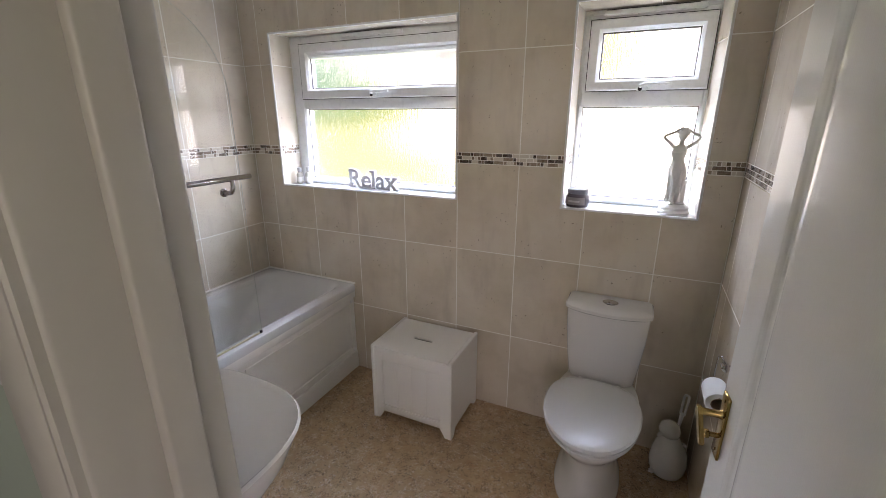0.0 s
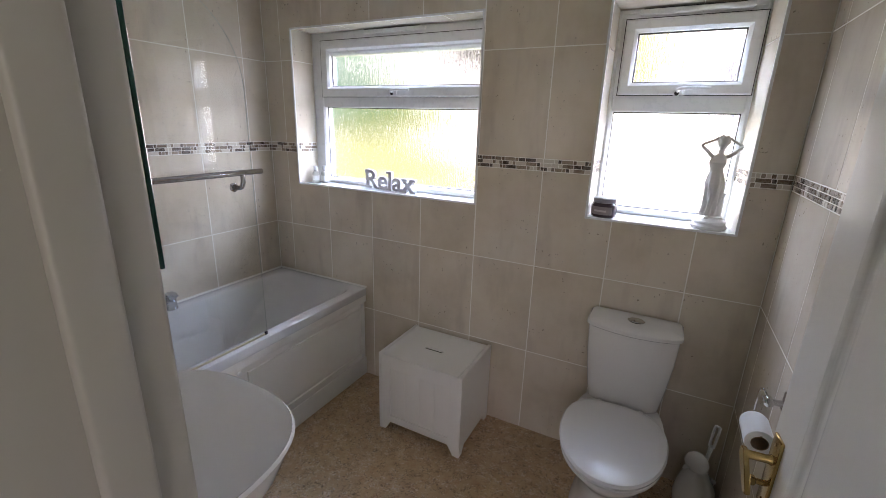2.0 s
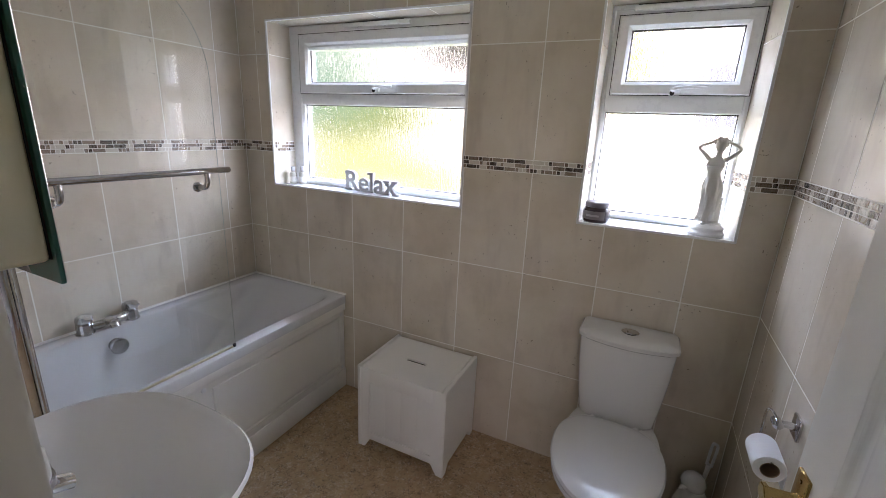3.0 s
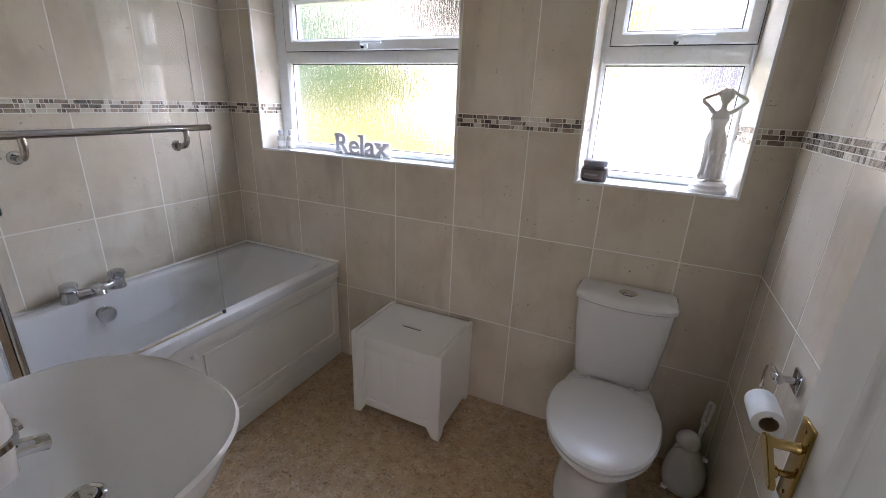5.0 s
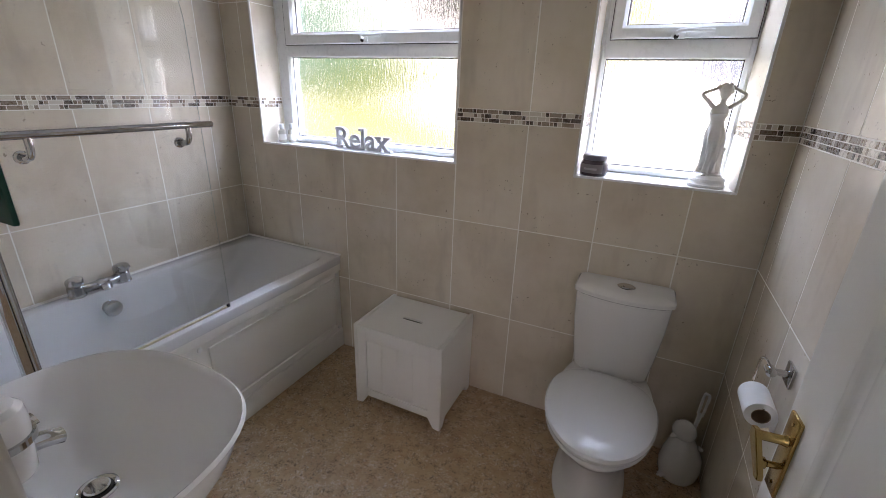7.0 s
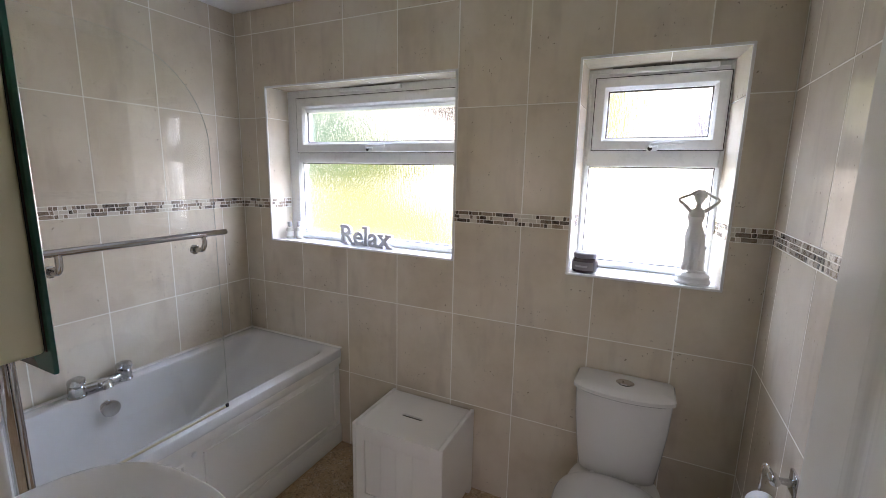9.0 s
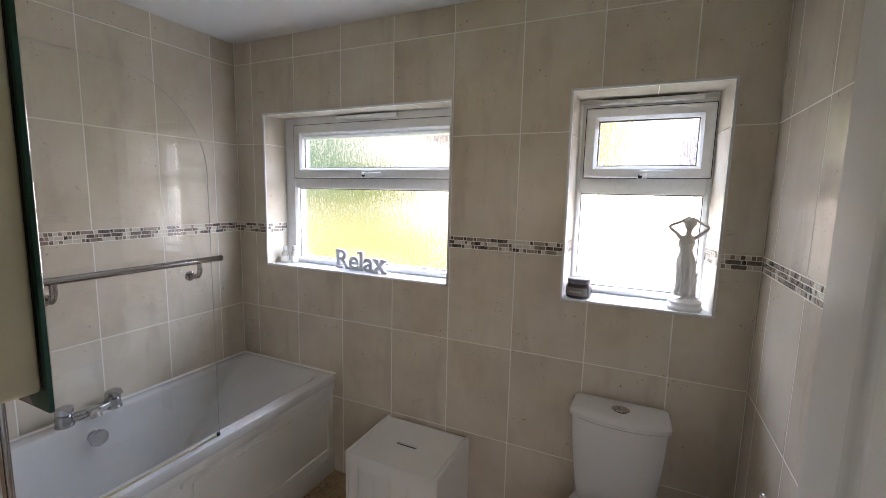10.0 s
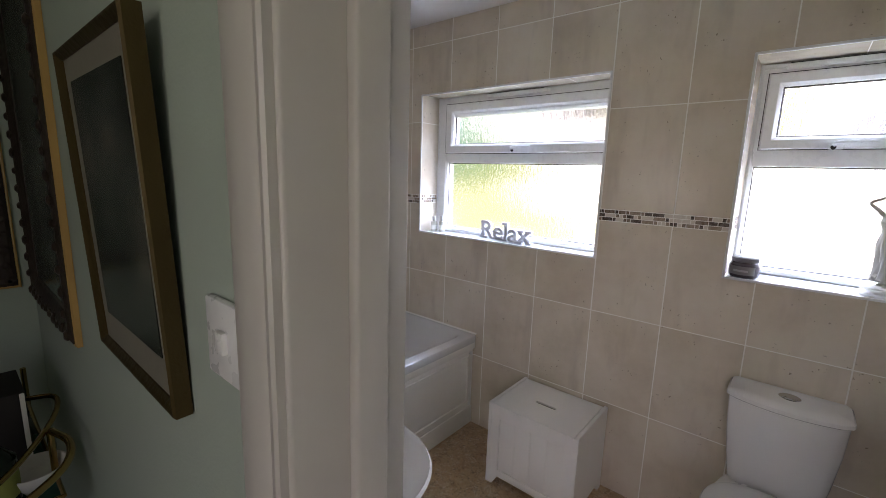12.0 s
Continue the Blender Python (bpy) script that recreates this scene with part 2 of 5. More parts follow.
def outdoors_material():
    """Garden and bright sky far off through the windows, as glowing colour that lights the room."""
    m = bpy.data.materials.new("garden_distance")
    m.use_nodes = True
    t = m.node_tree
    t.nodes.clear()
    out = t.nodes.new("ShaderNodeOutputMaterial")
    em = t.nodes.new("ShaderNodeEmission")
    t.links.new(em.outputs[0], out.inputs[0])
    k = Nodes(m)
    v = k.coords()
    leaf = k.noise(v, 3.5, 5, 0.7)
    sep = t.nodes.new("ShaderNodeSeparateXYZ")
    geo = t.nodes.new("ShaderNodeNewGeometry")
    t.links.new(geo.outputs["Position"], sep.inputs[0])

    def shrub(col, cx, cz, rx, rz, tone, amount):
        """One soft rounded mass of glowing foliage colour in front of the sky."""
        d = t.nodes.new("ShaderNodeVectorMath")
        d.operation = 'MULTIPLY_ADD'
        t.links.new(geo.outputs["Position"], d.inputs[0])
        d.inputs[1].default_value = (0.5 / rx, 0, 0.5 / rz)
        d.inputs[2].default_value = (-0.5 * cx / rx, 0, -0.5 * cz / rz)
        ln = t.nodes.new("ShaderNodeVectorMath")
        ln.operation = 'LENGTH'
        t.links.new(d.outputs[0], ln.inputs[0])
        wob = t.nodes.new("ShaderNodeMath")
        wob.operation = 'MULTIPLY_ADD'
        t.links.new(leaf, wob.inputs[0])
        wob.inputs[1].default_value = 0.5
        t.links.new(ln.outputs["Value"], wob.inputs[2])
        m = k.ramp(wob.outputs[0], (0.56, amount), (0.80, 0.0))
        return k.mix(m, col, tone)

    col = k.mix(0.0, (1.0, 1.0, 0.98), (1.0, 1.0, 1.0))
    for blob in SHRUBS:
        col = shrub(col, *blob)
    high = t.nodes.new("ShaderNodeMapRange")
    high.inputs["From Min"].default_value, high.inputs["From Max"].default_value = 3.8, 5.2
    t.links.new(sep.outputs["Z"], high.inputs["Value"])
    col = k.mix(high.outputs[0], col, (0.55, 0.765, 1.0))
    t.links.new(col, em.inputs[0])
    # the upper part, out of view, glows far stronger as sky to light the room
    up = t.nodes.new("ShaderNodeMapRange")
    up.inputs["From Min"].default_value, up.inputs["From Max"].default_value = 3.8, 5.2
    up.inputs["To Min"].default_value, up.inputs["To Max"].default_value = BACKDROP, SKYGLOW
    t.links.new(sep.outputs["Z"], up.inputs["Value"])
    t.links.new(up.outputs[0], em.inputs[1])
    return m


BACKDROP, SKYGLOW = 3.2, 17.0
HALLFILL = 3.4
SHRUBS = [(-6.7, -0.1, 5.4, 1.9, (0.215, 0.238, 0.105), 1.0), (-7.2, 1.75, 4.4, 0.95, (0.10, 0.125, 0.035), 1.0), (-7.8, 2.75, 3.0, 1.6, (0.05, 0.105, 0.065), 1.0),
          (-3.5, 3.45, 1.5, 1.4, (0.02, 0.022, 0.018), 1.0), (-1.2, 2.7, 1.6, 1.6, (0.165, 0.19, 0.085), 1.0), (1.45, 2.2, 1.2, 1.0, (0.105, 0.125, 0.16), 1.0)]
TILE, MOSAIC, VINYL = tile_material(), mosaic_material(), vinyl_material()
GROUT = painted("pale_grout", (0.88, 0.855, 0.80), 0.8, 0.05, 0.2, 200)
CEIL = painted("white_ceiling_paint", (0.86, 0.85, 0.84), 0.85, 0.02, 0.1, 120)
DOORPAINT = grained_paint()
# White joinery paint, its base colour darkened for the shade round the doorway.
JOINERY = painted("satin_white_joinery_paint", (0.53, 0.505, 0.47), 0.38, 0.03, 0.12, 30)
UPVC = painted("white_upvc", (0.82, 0.83, 0.83), 0.28, 0.02, 0.0)
CERAMIC = painted("white_glazed_ceramic", (0.80, 0.79, 0.775), 0.08, 0.015, 0.0)
ACRYLIC = painted("white_acrylic", (0.71, 0.71, 0.715), 0.14, 0.02, 0.0)
PANEL = painted("white_bath_panel_plastic", (0.85, 0.835, 0.80), 0.3, 0.02, 0.0, 60)
MDF = painted("white_painted_board", (0.86, 0.85, 0.82), 0.42, 0.02, 0.1, 90)
SEATPLASTIC = painted("white_seat_plastic", (0.72, 0.715, 0.71), 0.13, 0.015, 0.0)
CHROME = painted("polished_chrome", (0.58, 0.58, 0.59), 0.055, 0.03, 0.0)
CHROME.node_tree.nodes["Principled BSDF"].inputs["Metallic"].default_value = 1.0
BRASS = painted("polished_brass", (0.47, 0.325, 0.125), 0.2, 0.2, 0.03, 80)
BRASS.node_tree.nodes["Principled BSDF"].inputs["Metallic"].default_value = 1.0
OBSCURED, SCREEN = obscured_glass(), clear_glass("shower_screen_glass")
GLASSEDGE = mat('polished_glass_edge', (0.40, 0.46, 0.43), 0.3)
MIRROR = mat("silvered_mirror", (0.86, 0.88, 0.87), 0.02, 1.0)
GREENEDGE = mat("green_glass_edge", (0.02, 0.085, 0.066), 0.12)
CABINET = painted("cream_cabinet_board", (0.66, 0.62, 0.46), 0.5, 0.04, 0.08, 60)
# near-black for dark parts, and for shade painted into cavities
DARK = mat("dark_cavity", (0.02, 0.018, 0.016), 0.8)
SEALANDGAP = mat("black_rubber_seal", (0.015, 0.015, 0.018), 0.5)
YELLOWSEAL = painted("aged_yellowed_plastic_seal", (0.52, 0.46, 0.30), 0.45, 0.2, 0.1, 50)
SAGE = painted("sage_green_wall_paint", (0.40, 0.47, 0.41), 0.75, 0.04, 0.15, 150)
STATUE = painted("ivory_resin", (0.60, 0.575, 0.53), 0.5, 0.06, 0.1, 70)
PAPER = painted("white_tissue_paper", (0.82, 0.82, 0.83), 0.9, 0.03, 0.3, 180)
CARD = painted("brown_card", (0.30, 0.21, 0.14), 0.9, 0.1, 0.2, 100)
SILLTILE = painted('white_glazed_sill_tile', (0.66, 0.67, 0.69), 0.14, 0.03, 0.03, 30)
GILT = painted("aged_gilt", (0.085, 0.058, 0.02), 0.4, 0.6, 0.4, 60)
GILT.node_tree.nodes["Principled BSDF"].inputs["Metallic"].default_value = 0.6


# ---- structure ----
def wall_cells(name, xs, zs, holes, y0, y1, material, label, axis='y'):
    """A wall as one mesh of blocks, with openings left out."""
    bm = bmesh.new()
    for a, b in zip(xs, xs[1:]):
        for c, d in zip(zs, zs[1:]):
            mx, mz = (a + b) / 2, (c + d) / 2
            if any(h[0] < mx < h[1] and h[2] < mz < h[3] for h in holes):
                continue
            if axis == 'y':
                box(a, b, y0, y1, c, d, 0, bm)
            else:
                box(y0, y1, a, b, c, d, 0, bm)
    return tagged(obj(name, bm, material), label, "wall", "", "structure")


G = 0.0005                      # tiles stand this far proud of the grout
HALL_X0, HALL_X1, HALL_Y0 = -1.81, 1.6, -1.15
wall_north = wall_cells("wall_north", [XL - 0.3, WIN[0][0] - G, WIN[0][1] + G, WIN[1][0] - G, WIN[1][1] + G, XR + 0.3], [-0.14, WIN[0][2] - G, WIN[0][3] + G, ZC + 0.1],
                        [(w[0] - G, w[1] + G, w[2] - G, w[3] + G) for w in WIN], YW + G, 2.478, GROUT, "window wall clad in beige stone-look tiles")
wall_west = wall_cells("wall_west", [YH, YW + G], [-0.14, ZC + 0.1], [], XL - 0.3, XL - G, GROUT, "bath-side wall clad in beige stone-look tiles", 'x')
wall_east = wall_cells("wall_east", [YH, YW + G], [-0.14, ZC + 0.1], [], XR + G, XR + 0.3, GROUT, "wall beside the toilet clad in beige tiles", 'x')
wall_south = wall_cells("wall_south", [XL - G, DOOR_L - 0.03, DOOR_R + 0.012, XR + G], [-0.14, DOOR_H + 0.03, ZC + 0.1],
                        [(DOOR_L - 0.03, DOOR_R + 0.012, -1, DOOR_H + 0.03)], YH + 0.012, YD - 0.003, GROUT, "thin wall with the doorway between hall and bathroom")
# one slab with the doorway cut up from the floor
portal = [(HALL_X0, -0.14), (DOOR_L - 0.03, -0.14), (DOOR_L - 0.03, DOOR_H + 0.03), (DOOR_R + 0.012, DOOR_H + 0.03), (DOOR_R + 0.012, -0.14), (HALL_X1, -0.14), (HALL_X1, ZC + 0.1), (HALL_X0, ZC + 0.1)]
wall_hall = tagged(obj("wall_hall", loft([[(x, y, z) for x, z in portal] for y in (YH, YH + 0.012)]), SAGE), "hall wall painted sage green", "wall", "", "structure")
HW = (0.35, 1.5, 0.9, 2.1)      # made-up opening, out of view, for the added fill lamp
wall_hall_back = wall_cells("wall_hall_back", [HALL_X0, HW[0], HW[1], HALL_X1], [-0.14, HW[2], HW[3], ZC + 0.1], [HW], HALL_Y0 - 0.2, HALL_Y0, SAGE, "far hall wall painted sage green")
wall_hall_west = wall_cells("wall_hall_west", [HALL_Y0 - 0.2, YH + 0.012], [-0.14, ZC + 0.1], [], HALL_X0 - 0.2, HALL_X0, SAGE, "hall end wall painted sage green", 'x')
wall_hall_east = wall_cells("wall_hall_east", [HALL_Y0 - 0.2, YH + 0.012], [-0.14, ZC + 0.1], [], HALL_X1, HALL_X1 + 0.2, SAGE, "hall end wall painted sage green", 'x')
floor = tagged(obj("floor", box(XL - 0.1, XR + 0.1, YH + 0.06, 2.3, -0.12, 0.0), VINYL), "brown speckled vinyl floor with a cork look", "floor", "", "structure")
HALLFLOOR = painted("hall_carpet", (0.32, 0.28, 0.23), 0.95, 0.1, 0.5, 300)
hall_floor = tagged(obj("hall_floor", box(HALL_X0, HALL_X1, HALL_Y0, YH + 0.06, -0.12, 0.0), HALLFLOOR), "plain beige hall carpet", "floor", "", "structure")
ceiling = tagged(obj("ceiling", box(XL - 0.1, XR + 0.1, YD - 0.02, 2.3, ZC, ZC + 0.1), CEIL), "flat white painted ceiling", "ceiling", "", "structure")
hall_ceiling = tagged(obj("hall_ceiling", box(HALL_X0 - 0.1, HALL_X1 + 0.1, HALL_Y0 - 0.1, YH + 0.02, ZC - 0.004, ZC + 0.1), CEIL), "flat white hall ceiling", "ceiling", "", "structure")
GRASS = painted("sunlit_lawn", (0.22, 0.27, 0.09), 0.9, 0.3, 0.5, 30)
ground = tagged(obj("ground", box(-60, 60, -60, 60, -0.23, -0.13), GRASS), "mown lawn outside the windows", "lawn", "", "structure")
bm = bmesh.new()
# both ends bend round, out of view: glow added to reach the window reveals
arc = [(-15.0, 2.9), (-14.6, 6.2), (-12.6, 8.4), (-9.5, 9.0), (7.5, 9.0), (10.6, 8.4), (12.6, 6.2), (13.0, 2.9)]
low, top = [[bm.verts.new((x, y, z)) for x, y in arc] for z in (-0.2, 15.0)]
for i in range(len(arc) - 1):
    bm.faces.new([low[i], low[i + 1], top[i + 1], top[i]])
backdrop = tagged(obj("backdrop", bm, outdoors_material()), "bright hazy glowing backdrop of garden and sky", "backdrop", "", "structure")
# Added fill lamp in the unseen opening; brightens hall, bath panel and window wall.
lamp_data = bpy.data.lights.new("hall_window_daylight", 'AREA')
lamp_data.shape, lamp_data.size, lamp_data.size_y, lamp_data.energy, lamp_data.color = 'RECTANGLE', 1.1, 1.2, HALLFILL, (1.0, 0.95, 0.89)
hall_fill = new("hall_window_daylight", lamp_data)
hall_fill.matrix_world = look((0.925, HALL_Y0 - 0.1, 1.5), (0.3, 1.0, 1.2))


# ---- windows ----
def frame_ring(x0, x1, z0, z1, w, y0, y1, bevel=0.005, foot=None):
    """A mitred frame: four bars with chamfered inner lips."""
    bm = bmesh.new()
    sec = [(0, y1), (0, y0 + bevel), (bevel, y0), (w - 0.012, y0), (w, y0 + 0.012), (w, y1)]
    rows = []
    for s, y in sec:
        f = s * (foot or w) / w
        rows.append([(x0 + s, y, z0 + f), (x1 - s, y, z0 + f), (x1 - s, y, z1 - s), (x0 + s, y, z1 - s)])
    rows.append(rows[0])
    return loft(rows, bm, False, False)


def window(name, w, YF, mid, sash_l, sash_r, zs0, zs1, rim, glass_low, foot, label):
    x0, x1, z0, z1 = w
    root = thing(name, (x0, YF, z0), label, "window", "", "structure")
    part("window_frame", frame_ring(x0 + 0.001, x1 - 0.001, z0 + 0.001, z1 - 0.001, glass_low, YF + 0.001, YF + 0.07, 0.001, foot), UPVC, root, "white upvc outer frame")
    tr = box(x0 + glass_low - 0.004, x1 - glass_low + 0.004, YF + 0.002, YF + 0.068, 1.576, 1.66, 0.006)
    part("transom", tr, UPVC, root)
    part("rebate", frame_ring(x0 + glass_low - 0.006, x1 - glass_low + 0.006, 1.64, z1 - glass_low + 0.006, rim - 0.006, YF + 0.003, YF + 0.066, 0.001), UPVC, root)
    sash = part("sash", frame_ring(sash_l, sash_r, zs0, zs1, rim, YF - 0.010, YF + 0.05), UPVC, root, "white top-hung opening sash")
    # Black ring put in for the shaded gap line round the sash.
    part("sash_seal", frame_ring(sash_l - 0.003, sash_r + 0.003, zs0 - 0.003, zs1 + 0.003, 0.0145, YF - 0.004, YF + 0.012, 0.0003), SEALANDGAP, sash, "dark ring for the gap line round the sash")
    part("gasket", frame_ring(sash_l + rim - 0.003, sash_r - rim + 0.003, zs0 + rim - 0.003, zs1 - rim + 0.003, 0.0085, YF + 0.0165, YF + 0.03, 0.001), SEALANDGAP, sash, "black rubber gasket")
    top = part("pane", box(sash_l + rim - 0.002, sash_r - rim + 0.002, YF + 0.020, YF + 0.026, zs0 + rim - 0.002, zs1 - rim + 0.002), OBSCURED, root, "obscured rain-patterned glass", False)
    top.visible_shadow = False
    part("gasket", frame_ring(x0 + glass_low - 0.003, x1 - glass_low + 0.003, z0 + foot - 0.002, 1.579, 0.0075, YF + 0.021, YF + 0.035, 0.001), SEALANDGAP, root, "black rubber gasket")
    low = part("pane", box(x0 + glass_low - 0.004, x1 - glass_low + 0.004, YF + 0.026, YF + 0.032, z0 + foot - 0.001, 1.578), OBSCURED, root, "obscured rain-patterned glass", False)
    low.visible_shadow = False
    part("bottom_bead", box(x0 + glass_low - 0.006, x1 - glass_low + 0.006, YF - 0.006, YF + 0.02, z0 + 0.002, z0 + foot - 0.006, 0.006), UPVC, root)
    # handle: rose, neck and lever to the east
    hx, hz = mid, 1.652
    h = part("handle", box(hx - 0.030, hx + 0.016, YF - 0.024, YF - 0.014, hz - 0.011, hz + 0.012, 0.006), UPVC, root, "white cranked handle with a key lock")
    lever = tube(bow([(hx - 0.012, YF - 0.022, hz + 0.004), (hx - 0.008, YF - 0.040, hz + 0.012), (hx + 0.03, YF - 0.046, hz + 0.016), (hx + 0.105, YF - 0.044, hz + 0.014)], 6), [0.0065] * 14 + [0.005] * 5, 10)
    part("lever", lever, UPVC, h)
    part("lock", lathe([(0.0085, 0), (0.0085, 0.004)], (hx - 0.014, YF - 0.0275, hz - 0.003), 14, None, 'y'), DARK, h, "dark key lock")
    return root


window_1 = window("window_1", (WIN[0][0], -0.455, WIN[0][2], WIN[0][3]), YF, -1.085, -1.603, -0.515, 1.634, 1.932, 0.056, 0.075, 0.030, "white upvc window with obscured glass and top sash")
window_2 = window("window_2", (WIN[1][0] + SPLAY[1][0] - 0.006, WIN[1][1] + SPLAY[1][1] + 0.006, WIN[1][2], WIN[1][3]), YF2, 0.263, 0.021, 0.503, 1.644, 1.936, 0.049, 0.026, 0.026, "narrow white upvc window with obscured glass")


def trickle_vent(x0, x1, z, YF):
    root = thing("trickle_vent", ((x0 + x1) / 2, YF - 0.012, z), "white plastic trickle vent on the window head", "vent", "trickle vents")
    part("cover", box(x0, x1, YF - 0.024, YF + 0.001, z - 0.010, z + 0.011, 0.005), UPVC, root)
    # Solid dark strip painted for the shadow line along the vent.
    part("slot", box(x0 + 0.012, x1 - 0.03, YF - 0.026, YF - 0.02, z + 0.0105, z + 0.0118), DARK, root, "dark strip for the shaded vent slot")
    return root


trickle_vent(-1.285, -0.900, 1.957, YF)
trickle_vent(0.070, 0.458, 1.957, YF2)

# ---- doorway ----
lining = thing("door_lining", (DOOR_L, YH, 0), "white painted door lining with stop", "door frame", "", "structure")
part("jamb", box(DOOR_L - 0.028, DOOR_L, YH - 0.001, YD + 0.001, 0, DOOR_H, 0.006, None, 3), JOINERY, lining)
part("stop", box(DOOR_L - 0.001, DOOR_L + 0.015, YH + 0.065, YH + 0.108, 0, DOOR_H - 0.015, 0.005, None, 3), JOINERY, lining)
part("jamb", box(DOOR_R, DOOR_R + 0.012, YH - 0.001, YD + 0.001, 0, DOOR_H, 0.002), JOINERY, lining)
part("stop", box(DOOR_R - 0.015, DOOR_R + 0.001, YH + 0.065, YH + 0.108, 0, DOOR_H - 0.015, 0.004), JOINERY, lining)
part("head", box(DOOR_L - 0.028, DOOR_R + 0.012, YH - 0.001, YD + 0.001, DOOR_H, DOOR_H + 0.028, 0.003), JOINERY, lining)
OGEE = [(0, 0), (0, 0.009), (0.003, 0.012), (0.008, 0.012), (0.011, 0.010), (0.014, 0.012), (0.020, 0.015), (0.032, 0.0175), (0.052, 0.018), (0.057, 0.016), (0.060, 0.011), (0.060, 0)]


def architrave(name, y, outward, x0, x1, label):
    root = thing(name, (x0, y, 0), label, "architrave", "", "structure")
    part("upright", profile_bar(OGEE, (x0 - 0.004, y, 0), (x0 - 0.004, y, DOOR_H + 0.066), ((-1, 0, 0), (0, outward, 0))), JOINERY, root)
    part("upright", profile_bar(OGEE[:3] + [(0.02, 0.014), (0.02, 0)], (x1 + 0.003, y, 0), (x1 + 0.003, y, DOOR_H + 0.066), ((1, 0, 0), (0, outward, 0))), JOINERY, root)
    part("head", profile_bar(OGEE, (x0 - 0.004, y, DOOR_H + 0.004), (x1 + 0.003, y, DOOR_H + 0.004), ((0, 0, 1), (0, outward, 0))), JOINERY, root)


architrave("architrave_1", YH, -1, DOOR_L, DOOR_R, "white moulded architrave round the doorway, hall side")


def panel_door():
    """Leaf built flat: x along the leaf from the hinge, y its thickness (negative: the face that turns to the doorway), z up."""
    W, H, T = 0.722, 1.985, 0.036
    root = new("door_1")
    ORIGIN[root.name] = Vector()
    tagged(root, "white gloss moulded panel door standing open into the bathroom", "door", "", "structure")
    root.matrix_world = pose(0.6215, 0.548, 0.012) @ Matrix.Rotation(radians(95.2), 4, 'Z')
    # stiles, rails and sunk panels in one leaf mesh, both faces
    bm = bmesh.new()
    st = 0.105
    cols = [(st, W - st)]
    rows = [(0.20, 0.56), (0.68, 1.87)]
    xs = sorted({0, W, *[v for c in cols for v in c]})
    zs = sorted({0, H, *[v for c in rows for v in c]})
    box(0, W, -T / 2 + 0.009, T / 2 - 0.009, 0, H, 0, bm)
    for side in (-1, 1):
        f0, f1 = sorted((side * (T / 2 - 0.010), side * T / 2))
        for a, b in zip(xs, xs[1:]):
            for c, d in zip(zs, zs[1:]):
                if any(p[0] < (a + b) / 2 < p[1] for p in cols) and any(q[0] < (c + d) / 2 < q[1] for q in rows):
                    continue
                box(a, b, f0, f1, c, d, 0, bm)
    leaf = part("leaf", bm, DOORPAINT, root, "", False)
    for c in cols:
        for q in rows:
            for side in (-1, 1):
                y0 = side * T / 2
                def ring(s, depth):
                    return [(c[0] + s, y0 - side * depth, q[0] + s), (c[1] - s, y0 - side * depth, q[0] + s), (c[1] - s, y0 - side * depth, q[1] - s), (c[0] + s, y0 - side * depth, q[1] - s)]
                prof = [(-0.001, 0.0), (0.006, 0.001), (0.012, 0.006), (0.018, 0.0085), (0.028, 0.0085), (0.034, 0.006), (0.046, 0.0032), (0.058, 0.003)]
                part("panel", loft([ring(s, d) for s, d in prof], None, False, True), DOORPAINT, leaf, "raised moulded panel")
    for side in (-1, 1):
        hx, hz, y0 = W - 0.036, 0.855, side * T / 2
        h = part("handle", box(hx - 0.021, hx + 0.021, min(y0, y0 + side * 0.007), max(y0, y0 + side * 0.007), hz - 0.082, hz + 0.080, 0.003), BRASS, root, "polished brass lever handle on a long backplate")
        part("neck", tube([(hx, y0 + side * 0.006, hz + 0.028), (hx, y0 + side * 0.014, hz + 0.028), (hx, y0 + side * 0.05, hz + 0.028)], [0.011, 0.0085, 0.0085], 14), BRASS, h)
        # flat tapered lever that drops at a slant towards the hinge
        y = y0 + side * 0.052
        bar = [(hx + 0.012, hz + 0.037), (hx - 0.004, hz + 0.041), (hx - 0.060, hz - 0.008), (hx - 0.062, hz - 0.018), (hx - 0.050, hz - 0.020), (hx + 0.012, hz + 0.020)]
        bm = loft([[(a, y - side * 0.005, c) for a, c in bar], [(a, y + side * 0.005, c) for a, c in bar]])
        bmesh.ops.bevel(bm, geom=bm.edges[:], offset=0.0015, segments=2, affect='EDGES')
        part("lever", bm, BRASS, h)
        part("thumb_turn", lathe([(0.006, 0.0), (0.006, 0.016), (0.010, 0.019), (0.011, 0.026), (0.006, 0.030)] if side > 0 else [(0.006, -0.030), (0.011, -0.026), (0.010, -0.019), (0.006, -0.016), (0.006, 0.0)], (hx, y0 + side * 0.006, hz - 0.028), 16, None, 'y'), BRASS, h)
        for dz in (-0.064, 0.064):
            part("screw", lathe([(0.0035, 0), (0.0035, 0.0012)], (hx, y0 + side * 0.0075 - (0.0012 if side < 0 else 0), hz + dz), 10, None, 'y'), BRASS, h)
    part("latch", box(W - 0.001, W + 0.0015, -0.011, 0.011, 0.82, 0.92, 0.0005), BRASS, root, "brass latch plate")
    for z in (0.2, 1.0, 1.78):
        part("hinge", tube([(-0.004, -T / 2 - 0.004, z - 0.045), (-0.004, -T / 2 - 0.004, z + 0.045)], 0.006, 10), BRASS, root, "brass butt hinge")
    return root


door_1 = panel_door()


